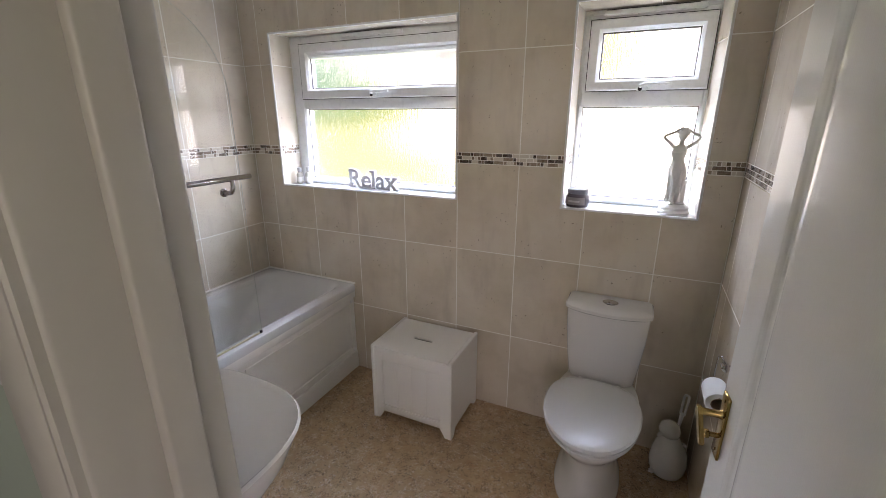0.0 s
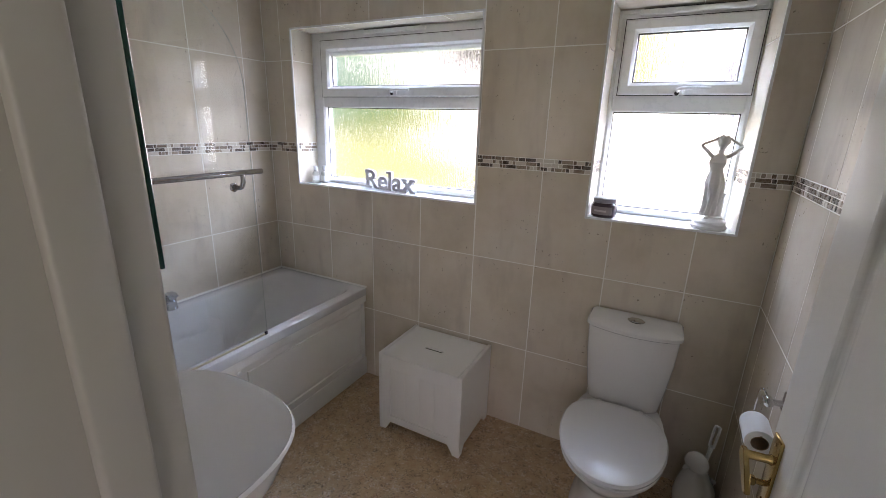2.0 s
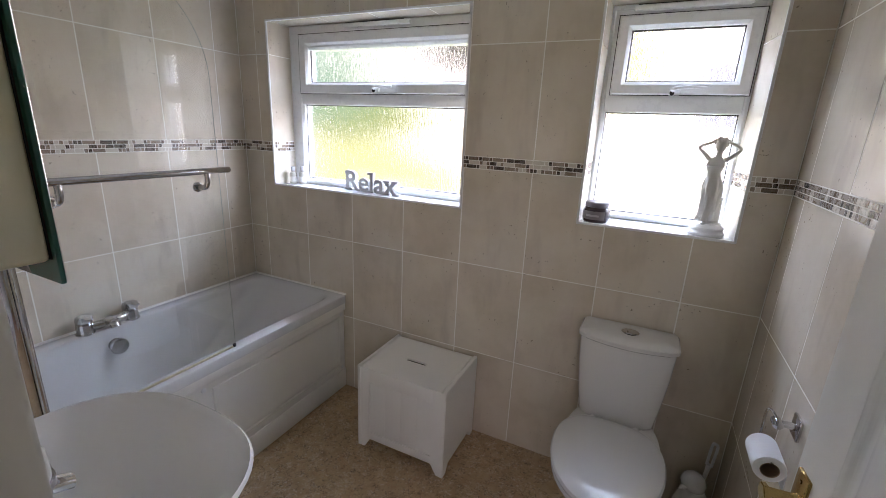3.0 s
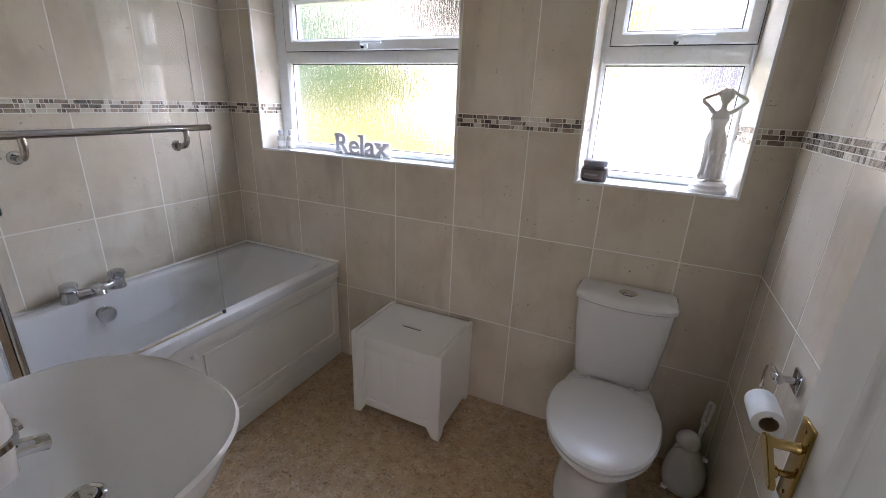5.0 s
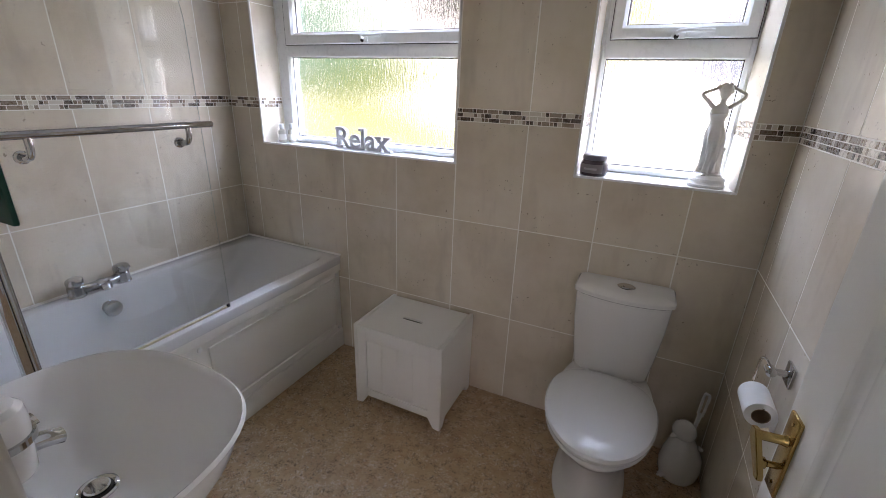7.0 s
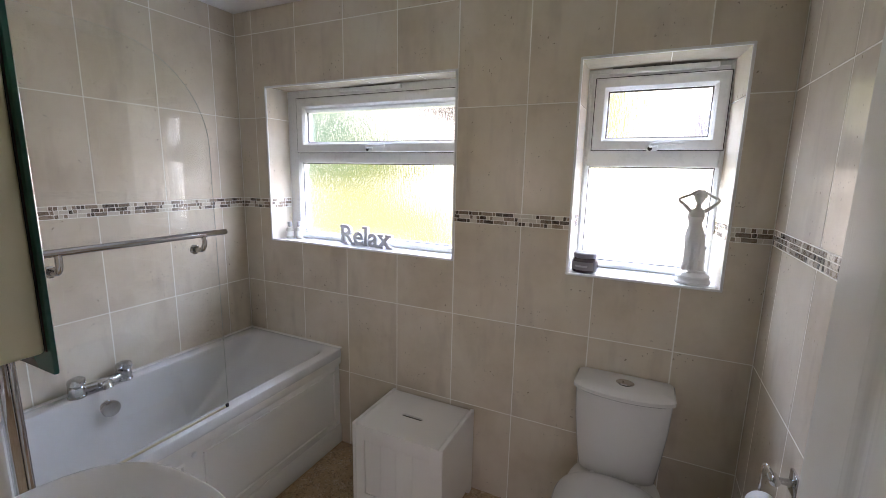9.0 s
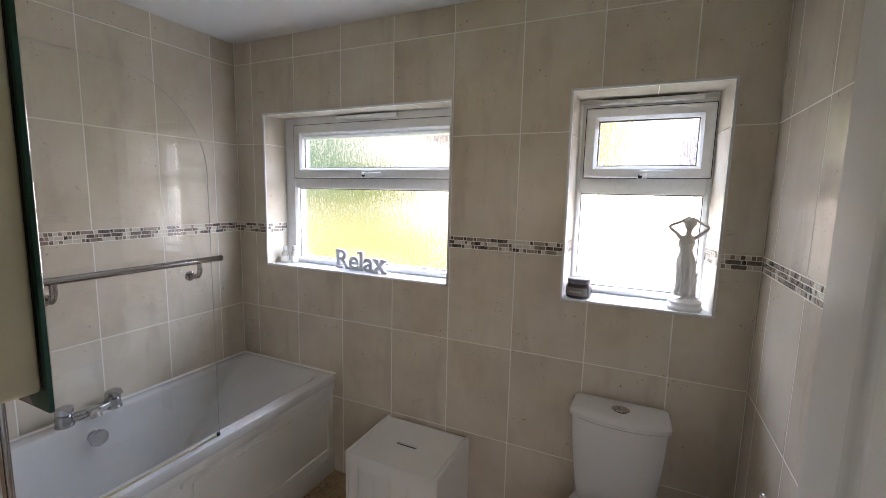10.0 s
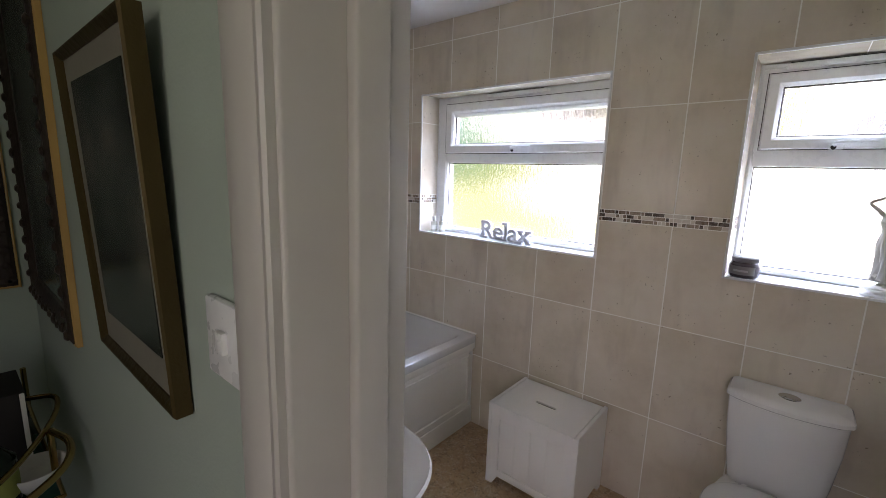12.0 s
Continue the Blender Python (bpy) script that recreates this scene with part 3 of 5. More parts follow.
# ---- bath ----
def bath():
    x0, x1, y0, y1, z = XL + 0.002, -1.183, YD + 0.004, YW - 0.002, 0.572
    root = thing("bath", ((x0 + x1) / 2, (y0 + y1) / 2, 0), "white acrylic built-in bath along the tiled wall", "bath")
    rings = [rrect(x0, x1, y0, y1, 0.012, z - 0.045), rrect(x0, x1, y0, y1, 0.012, z - 0.010), rrect(x0 + 0.002, x1 - 0.003, y0 + 0.002, y1 - 0.002, 0.012, z - 0.003), rrect(x0 + 0.006, x1 - 0.009, y0 + 0.006, y1 - 0.006, 0.012, z)]
    ix0, ix1, iy0, iy1 = x0 + 0.075, x1 - 0.066, y0 + 0.05, y1 - 0.030
    rings += [rrect(ix0 - 0.010, ix1 + 0.012, iy0 - 0.010, iy1 + 0.012, 0.10, z), rrect(ix0 - 0.004, ix1 + 0.004, iy0 - 0.004, iy1 + 0.002, 0.10, z - 0.002), rrect(ix0 + 0.001, ix1 - 0.003, iy0 + 0.003, iy1 - 0.012, 0.10, z - 0.010), rrect(ix0 + 0.006, ix1 - 0.008, iy0 + 0.012, iy1 - 0.034, 0.10, z - 0.030)]
    for k, (dx, dy, dz) in enumerate(((0.014, 0.06, 0.08), (0.03, 0.14, 0.17), (0.045, 0.22, 0.26), (0.062, 0.29, 0.32), (0.09, 0.34, 0.355), (0.13, 0.39, 0.374), (0.2, 0.48, 0.38))):
        rings.append(rrect(ix0 + dx, ix1 - dx, iy0 + 0.7 * dy, iy1 - 1.55 * dy, 0.10 - 0.01 * k, z - dz))
    part("tub", loft(rings, None, False, True), ACRYLIC, root)
    # front panel with a plain frame, a sunk bead round the field and a plinth
    px = x1 - 0.016
    pan = part("front_panel", box(px - 0.012, px, y0, y1 - 0.004, 0.002, z - 0.042, 0.003), PANEL, root, "white moulded plastic bath panel")

    part("moulding", box(px - 0.001, px + 0.012, y0, y1 - 0.004, 0.485, 0.530, 0.003), PANEL, pan)
    part("moulding", box(px - 0.001, px + 0.009, y0, y1 - 0.004, 0.004, 0.118, 0.006), PANEL, pan)
    for ya, yb in ((1.365, y1 - 0.045), (y0 + 0.045, 1.29)):
        part("field", loft([[(px - 0.0005 + p, ya + s, 0.150 + s), (px - 0.0005 + p, yb - s, 0.150 + s), (px - 0.0005 + p, yb - s, 0.452 - s), (px - 0.0005 + p, ya + s, 0.452 - s)] for s, p in ((0, 0), (0.002, 0.007), (0.008, 0.008), (0.013, 0.001), (0.017, 0.002), (0.03, 0.002))], None, False, True), PANEL, pan)
    for y, zz in ((1.33, 0.462), (y1 - 0.03, 0.462), (y1 - 0.03, 0.135), (y0 + 0.04, 0.462)):
        part("screw_cap", lathe([(0.011, 0), (0.010, 0.004), (0.005, 0.006)], (px, y, zz), 16, None, 'x'), UPVC, pan)
    part("sealant", profile_bar([(0, 0), (0.008, 0), (0, 0.008)], (x0, y1 - 0.0005, z), (x1, y1 - 0.0005, z), ((0, -1, 0), (0, 0, 1))), PANEL, root)
    part("sealant", profile_bar([(0, 0), (0.008, 0), (0, 0.008)], (x0 + 0.0005, y0, z), (x0 + 0.0005, y1, z), ((1, 0, 0), (0, 0, 1))), PANEL, root)
    # overflow with a round turning cap
    ov = part("overflow", lathe([(0.030, 0.0), (0.031, 0.004), (0.026, 0.008), (0.020, 0.009), (0.020, 0.024), (0.034, 0.026), (0.036, 0.032), (0.034, 0.040), (0.024, 0.044)], (ix0 + 0.009, 1.338, 0.493), 32, None, 'x'), CHROME, root, "round chrome overflow and waste control")
    return root


bath()


def bath_mixer():
    cx, cy, z = -1.832, 1.345, 0.572
    root = thing("bath_mixer_tap", (cx, cy, z), "chrome two-handle bath filler tap on the bath rim", "tap")
    for s in (-1, 1):
        y = cy + s * 0.09
        pill = part("pillar", lathe([(0.034, 0), (0.034, 0.006), (0.031, 0.009), (0.030, 0.044), (0.025, 0.050)], (cx, y, z), 28), CHROME, root)
        head = []
        for h, r, dx in ((0.048, 0.026, 0), (0.054, 0.034, 0.002), (0.068, 0.037, 0.004), (0.082, 0.033, 0.010), (0.090, 0.018, 0.014)):
            head.append([(cx + dx + r * (1.15 if math.cos(a) > 0 else 0.95) * math.cos(a), y + 0.85 * r * math.sin(a), z + h + 0.10 * r * math.cos(a)) for a in [2 * math.pi * i / 24 for i in range(24)]])
        lev = part("lever_head", loft(head), CHROME, pill)
        part("lever", tube(bow([(cx + 0.005, y, z + 0.074), (cx + 0.04, y + s * 0.003, z + 0.082), (cx + 0.066, y + s * 0.004, z + 0.08)], 6), [0.014] * 4 + [0.012] * 5 + [0.010] * 3 + [0.006], 12, None, 0.55), CHROME, lev)
    part("bridge", tube(bow([(cx, cy - 0.085, z + 0.026), (cx + 0.01, cy - 0.04, z + 0.024), (cx + 0.012, cy, z + 0.024), (cx + 0.01, cy + 0.04, z + 0.024), (cx, cy + 0.085, z + 0.026)], 6), 0.020, 16), CHROME, root)
    part("spout", tube(bow([(cx + 0.005, cy, z + 0.028), (cx + 0.025, cy, z + 0.032), (cx + 0.045, cy, z + 0.024), (cx + 0.056, cy, z + 0.008)], 6), [0.026] * 6 + [0.025] * 7 + [0.020] * 6, 18, None, 0.75), CHROME, root)
    return root


bath_mixer()


def shower_screen():
    x, z0, z1, ya, yb = -1.212, 0.584, 1.935, 0.885, 1.496
    root = thing("shower_screen", (x, 1.0, z0 - 0.012), "frameless curved-top glass shower screen standing on the bath rim", "shower screen")
    r = 0.33
    out = [(ya, z0), (yb, z0), (yb, z1 - r)] + [(yb - r + r * math.cos(a), z1 - r + r * math.sin(a)) for a in [radians(90 * k / 20) for k in range(1, 21)]] + [(ya, z1)]
    bm = loft([[(x - 0.002, y, z) for y, z in out], [(x + 0.002, y, z) for y, z in out]])
    p = part("glass_panel", bm, SCREEN, root, "clear glass leaf with a quarter-round corner", False)
    p.data.materials.append(GLASSEDGE)
    for f in p.data.polygons:
        f.material_index = 0 if abs(f.normal.x) > 0.5 else 1
    p.visible_shadow = False
    p2 = part("glass_panel", box(x - 0.003, x + 0.003, YD + 0.022, 0.85, z0, z1), SCREEN, root, "clear fixed glass leaf", False)
    p2.visible_shadow = False
    bar = part("hinge_post", box(x - 0.014, x + 0.014, 0.846, 0.868, z0 - 0.012, z1 + 0.006, 0.004), CHROME, root, "polished chrome hinge post")
    part("hinge_rod", tube([(x + 0.004, 0.877, z0 - 0.011), (x + 0.004, 0.877, z1)], 0.0095, 16), CHROME, bar)
    part("wall_channel", box(x - 0.013, x + 0.013, YD + 0.001, YD + 0.026, z0 - 0.012, z1 + 0.004, 0.003), CHROME, root)
    part("seal", box(x - 0.003, x + 0.003, ya, yb - 0.004, z0 - 0.012, z0 - 0.003, 0.0015), YELLOWSEAL, root, "yellowed plastic bottom seal")
    part("end_stop", box(x - 0.005, x + 0.006, yb - 0.012, yb + 0.001, z0 - 0.012, z0 + 0.004, 0.003), SEALANDGAP, root, "small dark end stop")
    # towel rail on two hooked brackets
    rx, rz = x + 0.062, 1.302
    rail = part("towel_rail", tube([(rx, 0.905, rz), (rx, 0.908, rz), (rx, 1.2, rz), (rx, 1.492, rz), (rx, 1.495, rz)], [0.008, 0.0105, 0.0105, 0.0105, 0.008], 18), CHROME, root, "chrome towel rail")
    for y in (0.985, 1.405):
        path = bow([(rx, y, rz - 0.006), (rx, y, rz - 0.035), (rx - 0.012, y, rz - 0.055), (rx - 0.034, y, rz - 0.060), (x + 0.006, y, rz - 0.060)], 6)
        part("bracket", tube(path, 0.009, 14), CHROME, rail)
        part("boss", lathe([(0.017, 0.0), (0.017, 0.006), (0.013, 0.010)], (x + 0.003, y, rz - 0.060), 20, None, 'x'), CHROME, rail)
    return root


shower_screen()


# ---- basin ----
def basin_ring(cx, y0, hx, dy, z, n=72, sq=2.25):
    """D-shaped outline: straight at the wall, a full bow in front."""
    ring = []
    yc = y0 + dy * 0.36
    for i in range(n):
        a = 2 * math.pi * i / n
        c, s = math.cos(a), math.sin(a)
        e = sq if s >= 0 else 5.0
        f = (abs(c) ** e + abs(s) ** e) ** (-1 / e)
        ring.append((cx + hx * f * c, yc + (dy * 0.64 if s >= 0 else dy * 0.36) * f * s, z))
    return ring


def basin():
    cx, y0 = -0.66, YD + 0.002
    hx, dy = 0.301, 0.459
    root = thing("wash_basin", (cx, y0 + 0.2, 0), "white ceramic pedestal wash basin with a bowed front", "basin")

    def R(ix, iy0, iy1, zz, sq=2.7):
        return basin_ring(cx, y0 + iy0, hx - ix, dy - iy0 - iy1, zz, 72, sq)
    rings = [R(0.15, 0.0, 0.21, 0.53), R(0.115, 0.0, 0.15, 0.575), R(0.068, 0.0, 0.082, 0.645), R(0.028, 0, 0.034, 0.715), R(0.008, 0, 0.010, 0.772), R(0.0, 0, 0.0, 0.792), R(0.003, 0, 0.003, 0.798), R(0.006, 0.008, 0.006, 0.800),
             R(0.011, 0.085, 0.011, 0.797), R(0.018, 0.092, 0.017, 0.787), R(0.036, 0.098, 0.035, 0.75), R(0.075, 0.11, 0.075, 0.705), R(0.125, 0.125, 0.125, 0.670), R(0.185, 0.14, 0.175, 0.653), R(0.25, 0.165, 0.21, 0.648)]
    part("bowl", loft(rings), CERAMIC, root)
    ped = [basin_ring(cx, y0 + 0.03, a, b, zz, 48) for a, b, zz in ((0.115, 0.2, 0.0), (0.115, 0.2, 0.02), (0.09, 0.165, 0.06), (0.082, 0.15, 0.3), (0.10, 0.175, 0.46), (0.125, 0.2, 0.56))]
    part("pedestal", loft(ped), CERAMIC, root)
    dx, dy2, dz = cx, y0 + 0.205, 0.6485
    w = part("waste", lathe([(0.036, 0.0), (0.037, 0.004), (0.033, 0.006), (0.028, 0.003), (0.024, 0.002)], (dx, dy2, dz), 32), CHROME, root, "chrome pop-up waste")
    # Solid dark ring stands for the shade between plug and waste.
    part("gap", lathe([(0.0265, 0.0), (0.0265, 0.0042), (0.0232, 0.0042)], (dx, dy2, dz), 28), DARK, w, "dark ring for the shade round the plug")
    part("plug", lathe([(0.022, 0.0), (0.023, 0.006), (0.020, 0.009), (0.008, 0.010)], (dx, dy2, dz + 0.003), 28), CHROME, w)
    return root


basin()


def basin_tap():
    cx, cy, z = -0.66, 0.592, 0.790
    root = thing("basin_mixer_tap", (cx, cy, z), "chrome single-lever basin mixer tap", "tap")
    part("body", lathe([(0.028, 0), (0.028, 0.006), (0.024, 0.010), (0.023, 0.045), (0.025, 0.060), (0.022, 0.068)], (cx, cy, z), 28), CHROME, root)
    part("spout", tube(bow([(cx, cy + 0.005, z + 0.030), (cx, cy + 0.05, z + 0.040), (cx, cy + 0.095, z + 0.036), (cx, cy + 0.125, z + 0.024)], 6), [0.022] * 8 + [0.020] * 11, 18, None, 0.7), CHROME, root)
    part("lever", tube(bow([(cx, cy - 0.005, z + 0.070), (cx, cy + 0.04, z + 0.078), (cx, cy + 0.10, z + 0.084)], 6), [0.024] * 6 + [0.021] * 4 + [0.017] * 3, 16, None, 0.55), CHROME, root)
    return root


basin_tap()


def tumbler_holder():
    x, y, z = -0.470, 0.603, 0.985
    root = thing("tumbler_holder", (x, YD, z - 0.02), "chrome ring holder fixed to the wall beside the doorway", "holder")
    part("wall_plate", lathe([(0.02, 0), (0.02, 0.006), (0.012, 0.010)], (x, YD + 0.001, z - 0.002), 20, None, 'y'), CHROME, root)
    part("ring", lathe([(0.034, -0.006), (0.0375, -0.005), (0.0375, 0.005), (0.034, 0.006), (0.0335, 0.0), (0.034, -0.006)], (x, y, z), 32, None, 'z', False, False), CHROME, root)
    cup = solo("tumbler", lathe([(0.022, -0.062), (0.027, -0.055), (0.0325, 0.0), (0.034, 0.0115), (0.0345, 0.03), (0.033, 0.045), (0.026, 0.053), (0.012, 0.056)], (x, y, z), 32), CERAMIC, "white rounded tumbler held in a chrome ring", "tumbler")
    return root


tumbler_holder()


def mirror_cabinet():
    x1, yb, yf, z0, z1 = -0.343, YD + 0.002, 0.652, 1.292, 1.93
    x0 = x1 - 0.52
    root = thing("mirror_cabinet", ((x0 + x1) / 2, yb, z0), "cream wall cabinet with an overhanging mirror door", "cabinet")
    part("body", box(x0 + 0.006, x1 - 0.006, yb, yf - 0.0085, z0 + 0.026, z1 - 0.022, 0.006, None, 3), CABINET, root)
    d = part("door", box(x0, x1, yf - 0.007, yf - 0.0015, z0, z1, 0.0012), GREENEDGE, root, "mirror door with dark green polished edges")
    part("mirror", box(x0 + 0.002, x1 - 0.002, yf - 0.0015, yf, z0 + 0.002, z1 - 0.002, 0.0006), MIRROR, d, "silvered mirror face", False)
    # Dark sheet fills the shaded slit between cabinet body and mirror door.
    part("backing", box(x0 + 0.008, x1 - 0.0075, yf - 0.0085, yf - 0.007, z0 + 0.028, z1 - 0.026), DARK, d, "dark sheet for the shade behind the door")
    return root


mirror_cabinet()


# ---- toilet ----
def egg(cx, y0, y1, hx, z, n=56, back=2.5, front=2.05, mid=0.40):
    """Seat outline: squarer at the back (high y), rounded in front."""
    yc = y1 - (y1 - y0) * mid
    ring = []
    for i in range(n):
        a = 2 * math.pi * i / n
        c, s = math.cos(a), math.sin(a)
        e = back if s > 0 else front
        f = (abs(c) ** e + abs(s) ** e) ** (-1 / e)
        ring.append((cx + hx * f * c, yc + ((y1 - yc) if s > 0 else (yc - y0)) * f * s, z))
    return ring


def bowed_ring(cx, hx, yback, yfront, bulge, r, z, n=14):
    """Cistern outline: flat back, bowed front."""
    pts = [(cx + hx - 0.012, yback), (cx - hx + 0.012, yback), (cx - hx, yback - 0.02), (cx - hx, yfront + bulge + r)]
    for k in range(n + 1):
        t = -1 + 2 * k / n
        pts.append((cx + t * (hx - r * 0.35), yfront + bulge * t * t + (r * 0.35 if abs(t) == 1 else 0)))
    pts += [(cx + hx, yfront + bulge + r), (cx + hx, yback - 0.02)]
    return [(x, y, z) for x, y in pts]


def toilet():
    cx = 0.246
    root = thing("toilet", (cx, 1.85, 0), "white close-coupled ceramic toilet with closed lid", "toilet")
    yb = YW - 0.012
    cis = part("cistern", loft([bowed_ring(cx, 0.120, yb, 2.02, 0.026, 0.02, 0.385), bowed_ring(cx, 0.137, yb, 2.005, 0.03, 0.02, 0.40), bowed_ring(cx, 0.150, yb, 2.0, 0.032, 0.02, 0.49), bowed_ring(cx, 0.163, yb, 1.992, 0.034, 0.02, 0.62), bowed_ring(cx, 0.168, yb, 1.989, 0.034, 0.02, 0.7275)]), CERAMIC, root)
    lid = loft([bowed_ring(cx, 0.165, yb, 1.992, 0.034, 0.02, 0.7305), bowed_ring(cx, 0.172, yb, 1.981, 0.036, 0.02, 0.732), bowed_ring(cx, 0.176, yb, 1.975, 0.036, 0.02, 0.737), bowed_ring(cx, 0.176, yb, 1.976, 0.036, 0.02, 0.750), bowed_ring(cx, 0.170, yb - 0.004, 1.984, 0.035, 0.02, 0.757), bowed_ring(cx, 0.12, yb - 0.03, 2.02, 0.03, 0.02, 0.761)])
    l = part("cistern_lid", lid, CERAMIC, root)
    part("button_ring", lathe([(0.029, 0), (0.029, 0.002), (0.026, 0.003)], (cx + 0.004, 2.085, 0.7595), 28), DARK, l, "dark ring round the button")
    but = part("flush_button", lathe([(0.026, 0), (0.026, 0.004), (0.022, 0.007)], (cx + 0.004, 2.085, 0.759), 28), CHROME, l, "oval chrome dual flush button")
    for v in but.data.vertices:
        v.co.x = (v.co.x - 0.004) * 1.25 + 0.004
    # pan: rim, bowl flank and foot
    pan = []
    for z, y0, y1, hx in ((0.0, 1.66, 2.12, 0.136), (0.02, 1.665, 2.12, 0.133), (0.05, 1.685, 2.12, 0.116), (0.09, 1.70, 2.12, 0.106), (0.16, 1.70, 2.12, 0.100), (0.23, 1.675, 2.12, 0.110), (0.30, 1.615, 2.13, 0.140), (0.355, 1.56, 2.14, 0.163), (0.385, 1.538, 2.15, 0.170), (0.398, 1.536, 2.15, 0.170)):
        pan.append(egg(cx, y0, y1, hx, z, mid=0.5))
    part("pan", loft(pan), CERAMIC, root)
    sx = cx - 0.006
    part("seat", loft([egg(sx, 1.527, 1.962, 0.176, 0.399), egg(sx, 1.521, 1.965, 0.180, 0.404), egg(sx, 1.521, 1.965, 0.180, 0.414), egg(sx, 1.527, 1.962, 0.176, 0.418)]), SEATPLASTIC, root, "white plastic seat ring")
    lidr = [egg(sx, 1.527, 1.962, 0.176, 0.420), egg(sx, 1.518, 1.966, 0.182, 0.423), egg(sx, 1.516, 1.967, 0.184, 0.432), egg(sx, 1.522, 1.965, 0.179, 0.440), egg(sx, 1.545, 1.955, 0.160, 0.446), egg(sx, 1.60, 1.93, 0.115, 0.449), egg(sx, 1.68, 1.88, 0.05, 0.450)]
    part("lid", loft(lidr), SEATPLASTIC, root, "closed white plastic lid")
    for s in (-1, 1):
        part("hinge", lathe([(0.013, 0), (0.013, 0.022), (0.009, 0.026)], (cx + s * 0.078, 1.982, 0.40), 16), SEATPLASTIC, root)
    return root


toilet()


def brush_holder():
    x, y = 0.568, 2.055
    root = thing("toilet_brush_holder", (x, y, 0), "white ceramic bird-shaped toilet brush holder on the floor", "toilet brush")
    rings = []
    for z, r, dx, dy in ((0.0, 0.048, 0, 0), (0.004, 0.055, 0, 0), (0.03, 0.066, 0, 0), (0.07, 0.070, 0, 0), (0.12, 0.064, 0, 0), (0.16, 0.050, -0.004, 0), (0.190, 0.038, -0.008, -0.002), (0.205, 0.034, -0.011, -0.004),
                         (0.212, 0.038, -0.013, -0.006), (0.235, 0.040, -0.015, -0.008), (0.258, 0.032, -0.016, -0.008), (0.270, 0.018, -0.016, -0.008), (0.274, 0.006, -0.015, -0.007)):
        rings.append([(x + dx + 1.1 * r * math.cos(a), y + dy + r * math.sin(a), z) for a in [2 * math.pi * i / 28 for i in range(28)]])
    part("body", loft(rings), CERAMIC, root)
    part("beak", tube([(x - 0.036, y - 0.024, 0.222), (x - 0.052, y - 0.036, 0.217), (x - 0.062, y - 0.044, 0.212)], [0.015, 0.010, 0.003], 12, None, 0.6), CERAMIC, root)
    part("wing", tube(bow([(x + 0.044, y - 0.012, 0.185), (x + 0.052, y - 0.016, 0.175), (x + 0.060, y - 0.012, 0.168)], 5), [0.004] * 3 + [0.008] * 5 + [0.003] * 3, 10), CERAMIC, root)
    part("tail", tube(bow([(x - 0.045, y - 0.03, 0.030), (x - 0.062, y - 0.045, 0.022), (x - 0.072, y - 0.052, 0.020)], 4), [0.020] * 3 + [0.013] * 3 + [0.005] * 3, 12, None, 0.7), CERAMIC, root)
    b = part("brush", tube([(x + 0.012, y + 0.006, 0.20), (x + 0.020, y + 0.008, 0.28), (x + 0.023, y + 0.009, 0.315)], [0.007, 0.0075, 0.009], 12), UPVC, root, "white plastic brush handle with a slot")
    a0, d = Vector((x + 0.023, y + 0.009, 0.310)), Vector((0.006, 0.003, 0.095)).normalized()
    side = Vector((1, -0.6, 0)).normalized()
    loop = [a0 + side * 0.008, a0 + d * 0.085 + side * 0.009, a0 + d * 0.095, a0 + d * 0.085 - side * 0.009, a0 - side * 0.008]
    part("grip", tube(bow(loop, 4), 0.005, 8), UPVC, b)
    return root


brush_holder()


def paper_holder():
    y, z = 1.632, 0.803
    root = thing("toilet_roll_holder", (XR, y, z), "chrome toilet roll holder with square plate on tiles", "toilet roll holder")
    part("plate", box(XR - 0.010, XR - 0.001, y - 0.026, y + 0.026, z - 0.028, z + 0.028, 0.003), CHROME, root, "square chrome wall plate")
    part("arm", tube([(XR - 0.008, y, z), (XR - 0.034, y, z), (XR - 0.044, y, z)], [0.010, 0.008, 0.008], 16), CHROME, root)
    part("knuckle", lathe([(0.007, -0.014), (0.012, -0.012), (0.012, 0.012), (0.007, 0.014)], (XR - 0.046, y - 0.002, z), 20, None, 'y'), CHROME, root)
    x = XR - 0.052
    part("wire", tube(bow([(x + 0.006, y - 0.004, z + 0.008), (x - 0.004, y + 0.018, z + 0.020), (x - 0.010, y + 0.032, z + 0.008), (x - 0.010, y + 0.033, z - 0.050), (x - 0.010, y + 0.026, z - 0.062)], 5) + [Vector((x - 0.010, y - 0.085, z - 0.062)), Vector((x - 0.010, y - 0.092, z - 0.056))], 0.0032, 10), CHROME, root)
    rx, rz = x - 0.010, z - 0.079
    roll = thing("toilet_roll", (rx, y - 0.035, rz), "part-used white toilet roll hanging on the chrome holder", "toilet roll")
    part("paper", lathe([(0.020, -0.088), (0.034, -0.085), (0.035, -0.082), (0.035, 0.006), (0.034, 0.010), (0.020, 0.011)], (rx, y - 0.005, rz), 36, None, 'y', False, False), PAPER, roll)
    part("core", lathe([(0.0202, -0.0875), (0.0202, 0.0105), (0.0186, 0.0105), (0.0186, -0.0875), (0.0202, -0.0875)], (rx, y - 0.005, rz), 28, None, 'y', False, False), CARD, roll, "brown card core")
    part("loose_sheet", box(rx + 0.0345, rx + 0.0356, y - 0.090, y + 0.004, rz - 0.05, rz, 0.0004), PAPER, roll)
    return root


paper_holder()


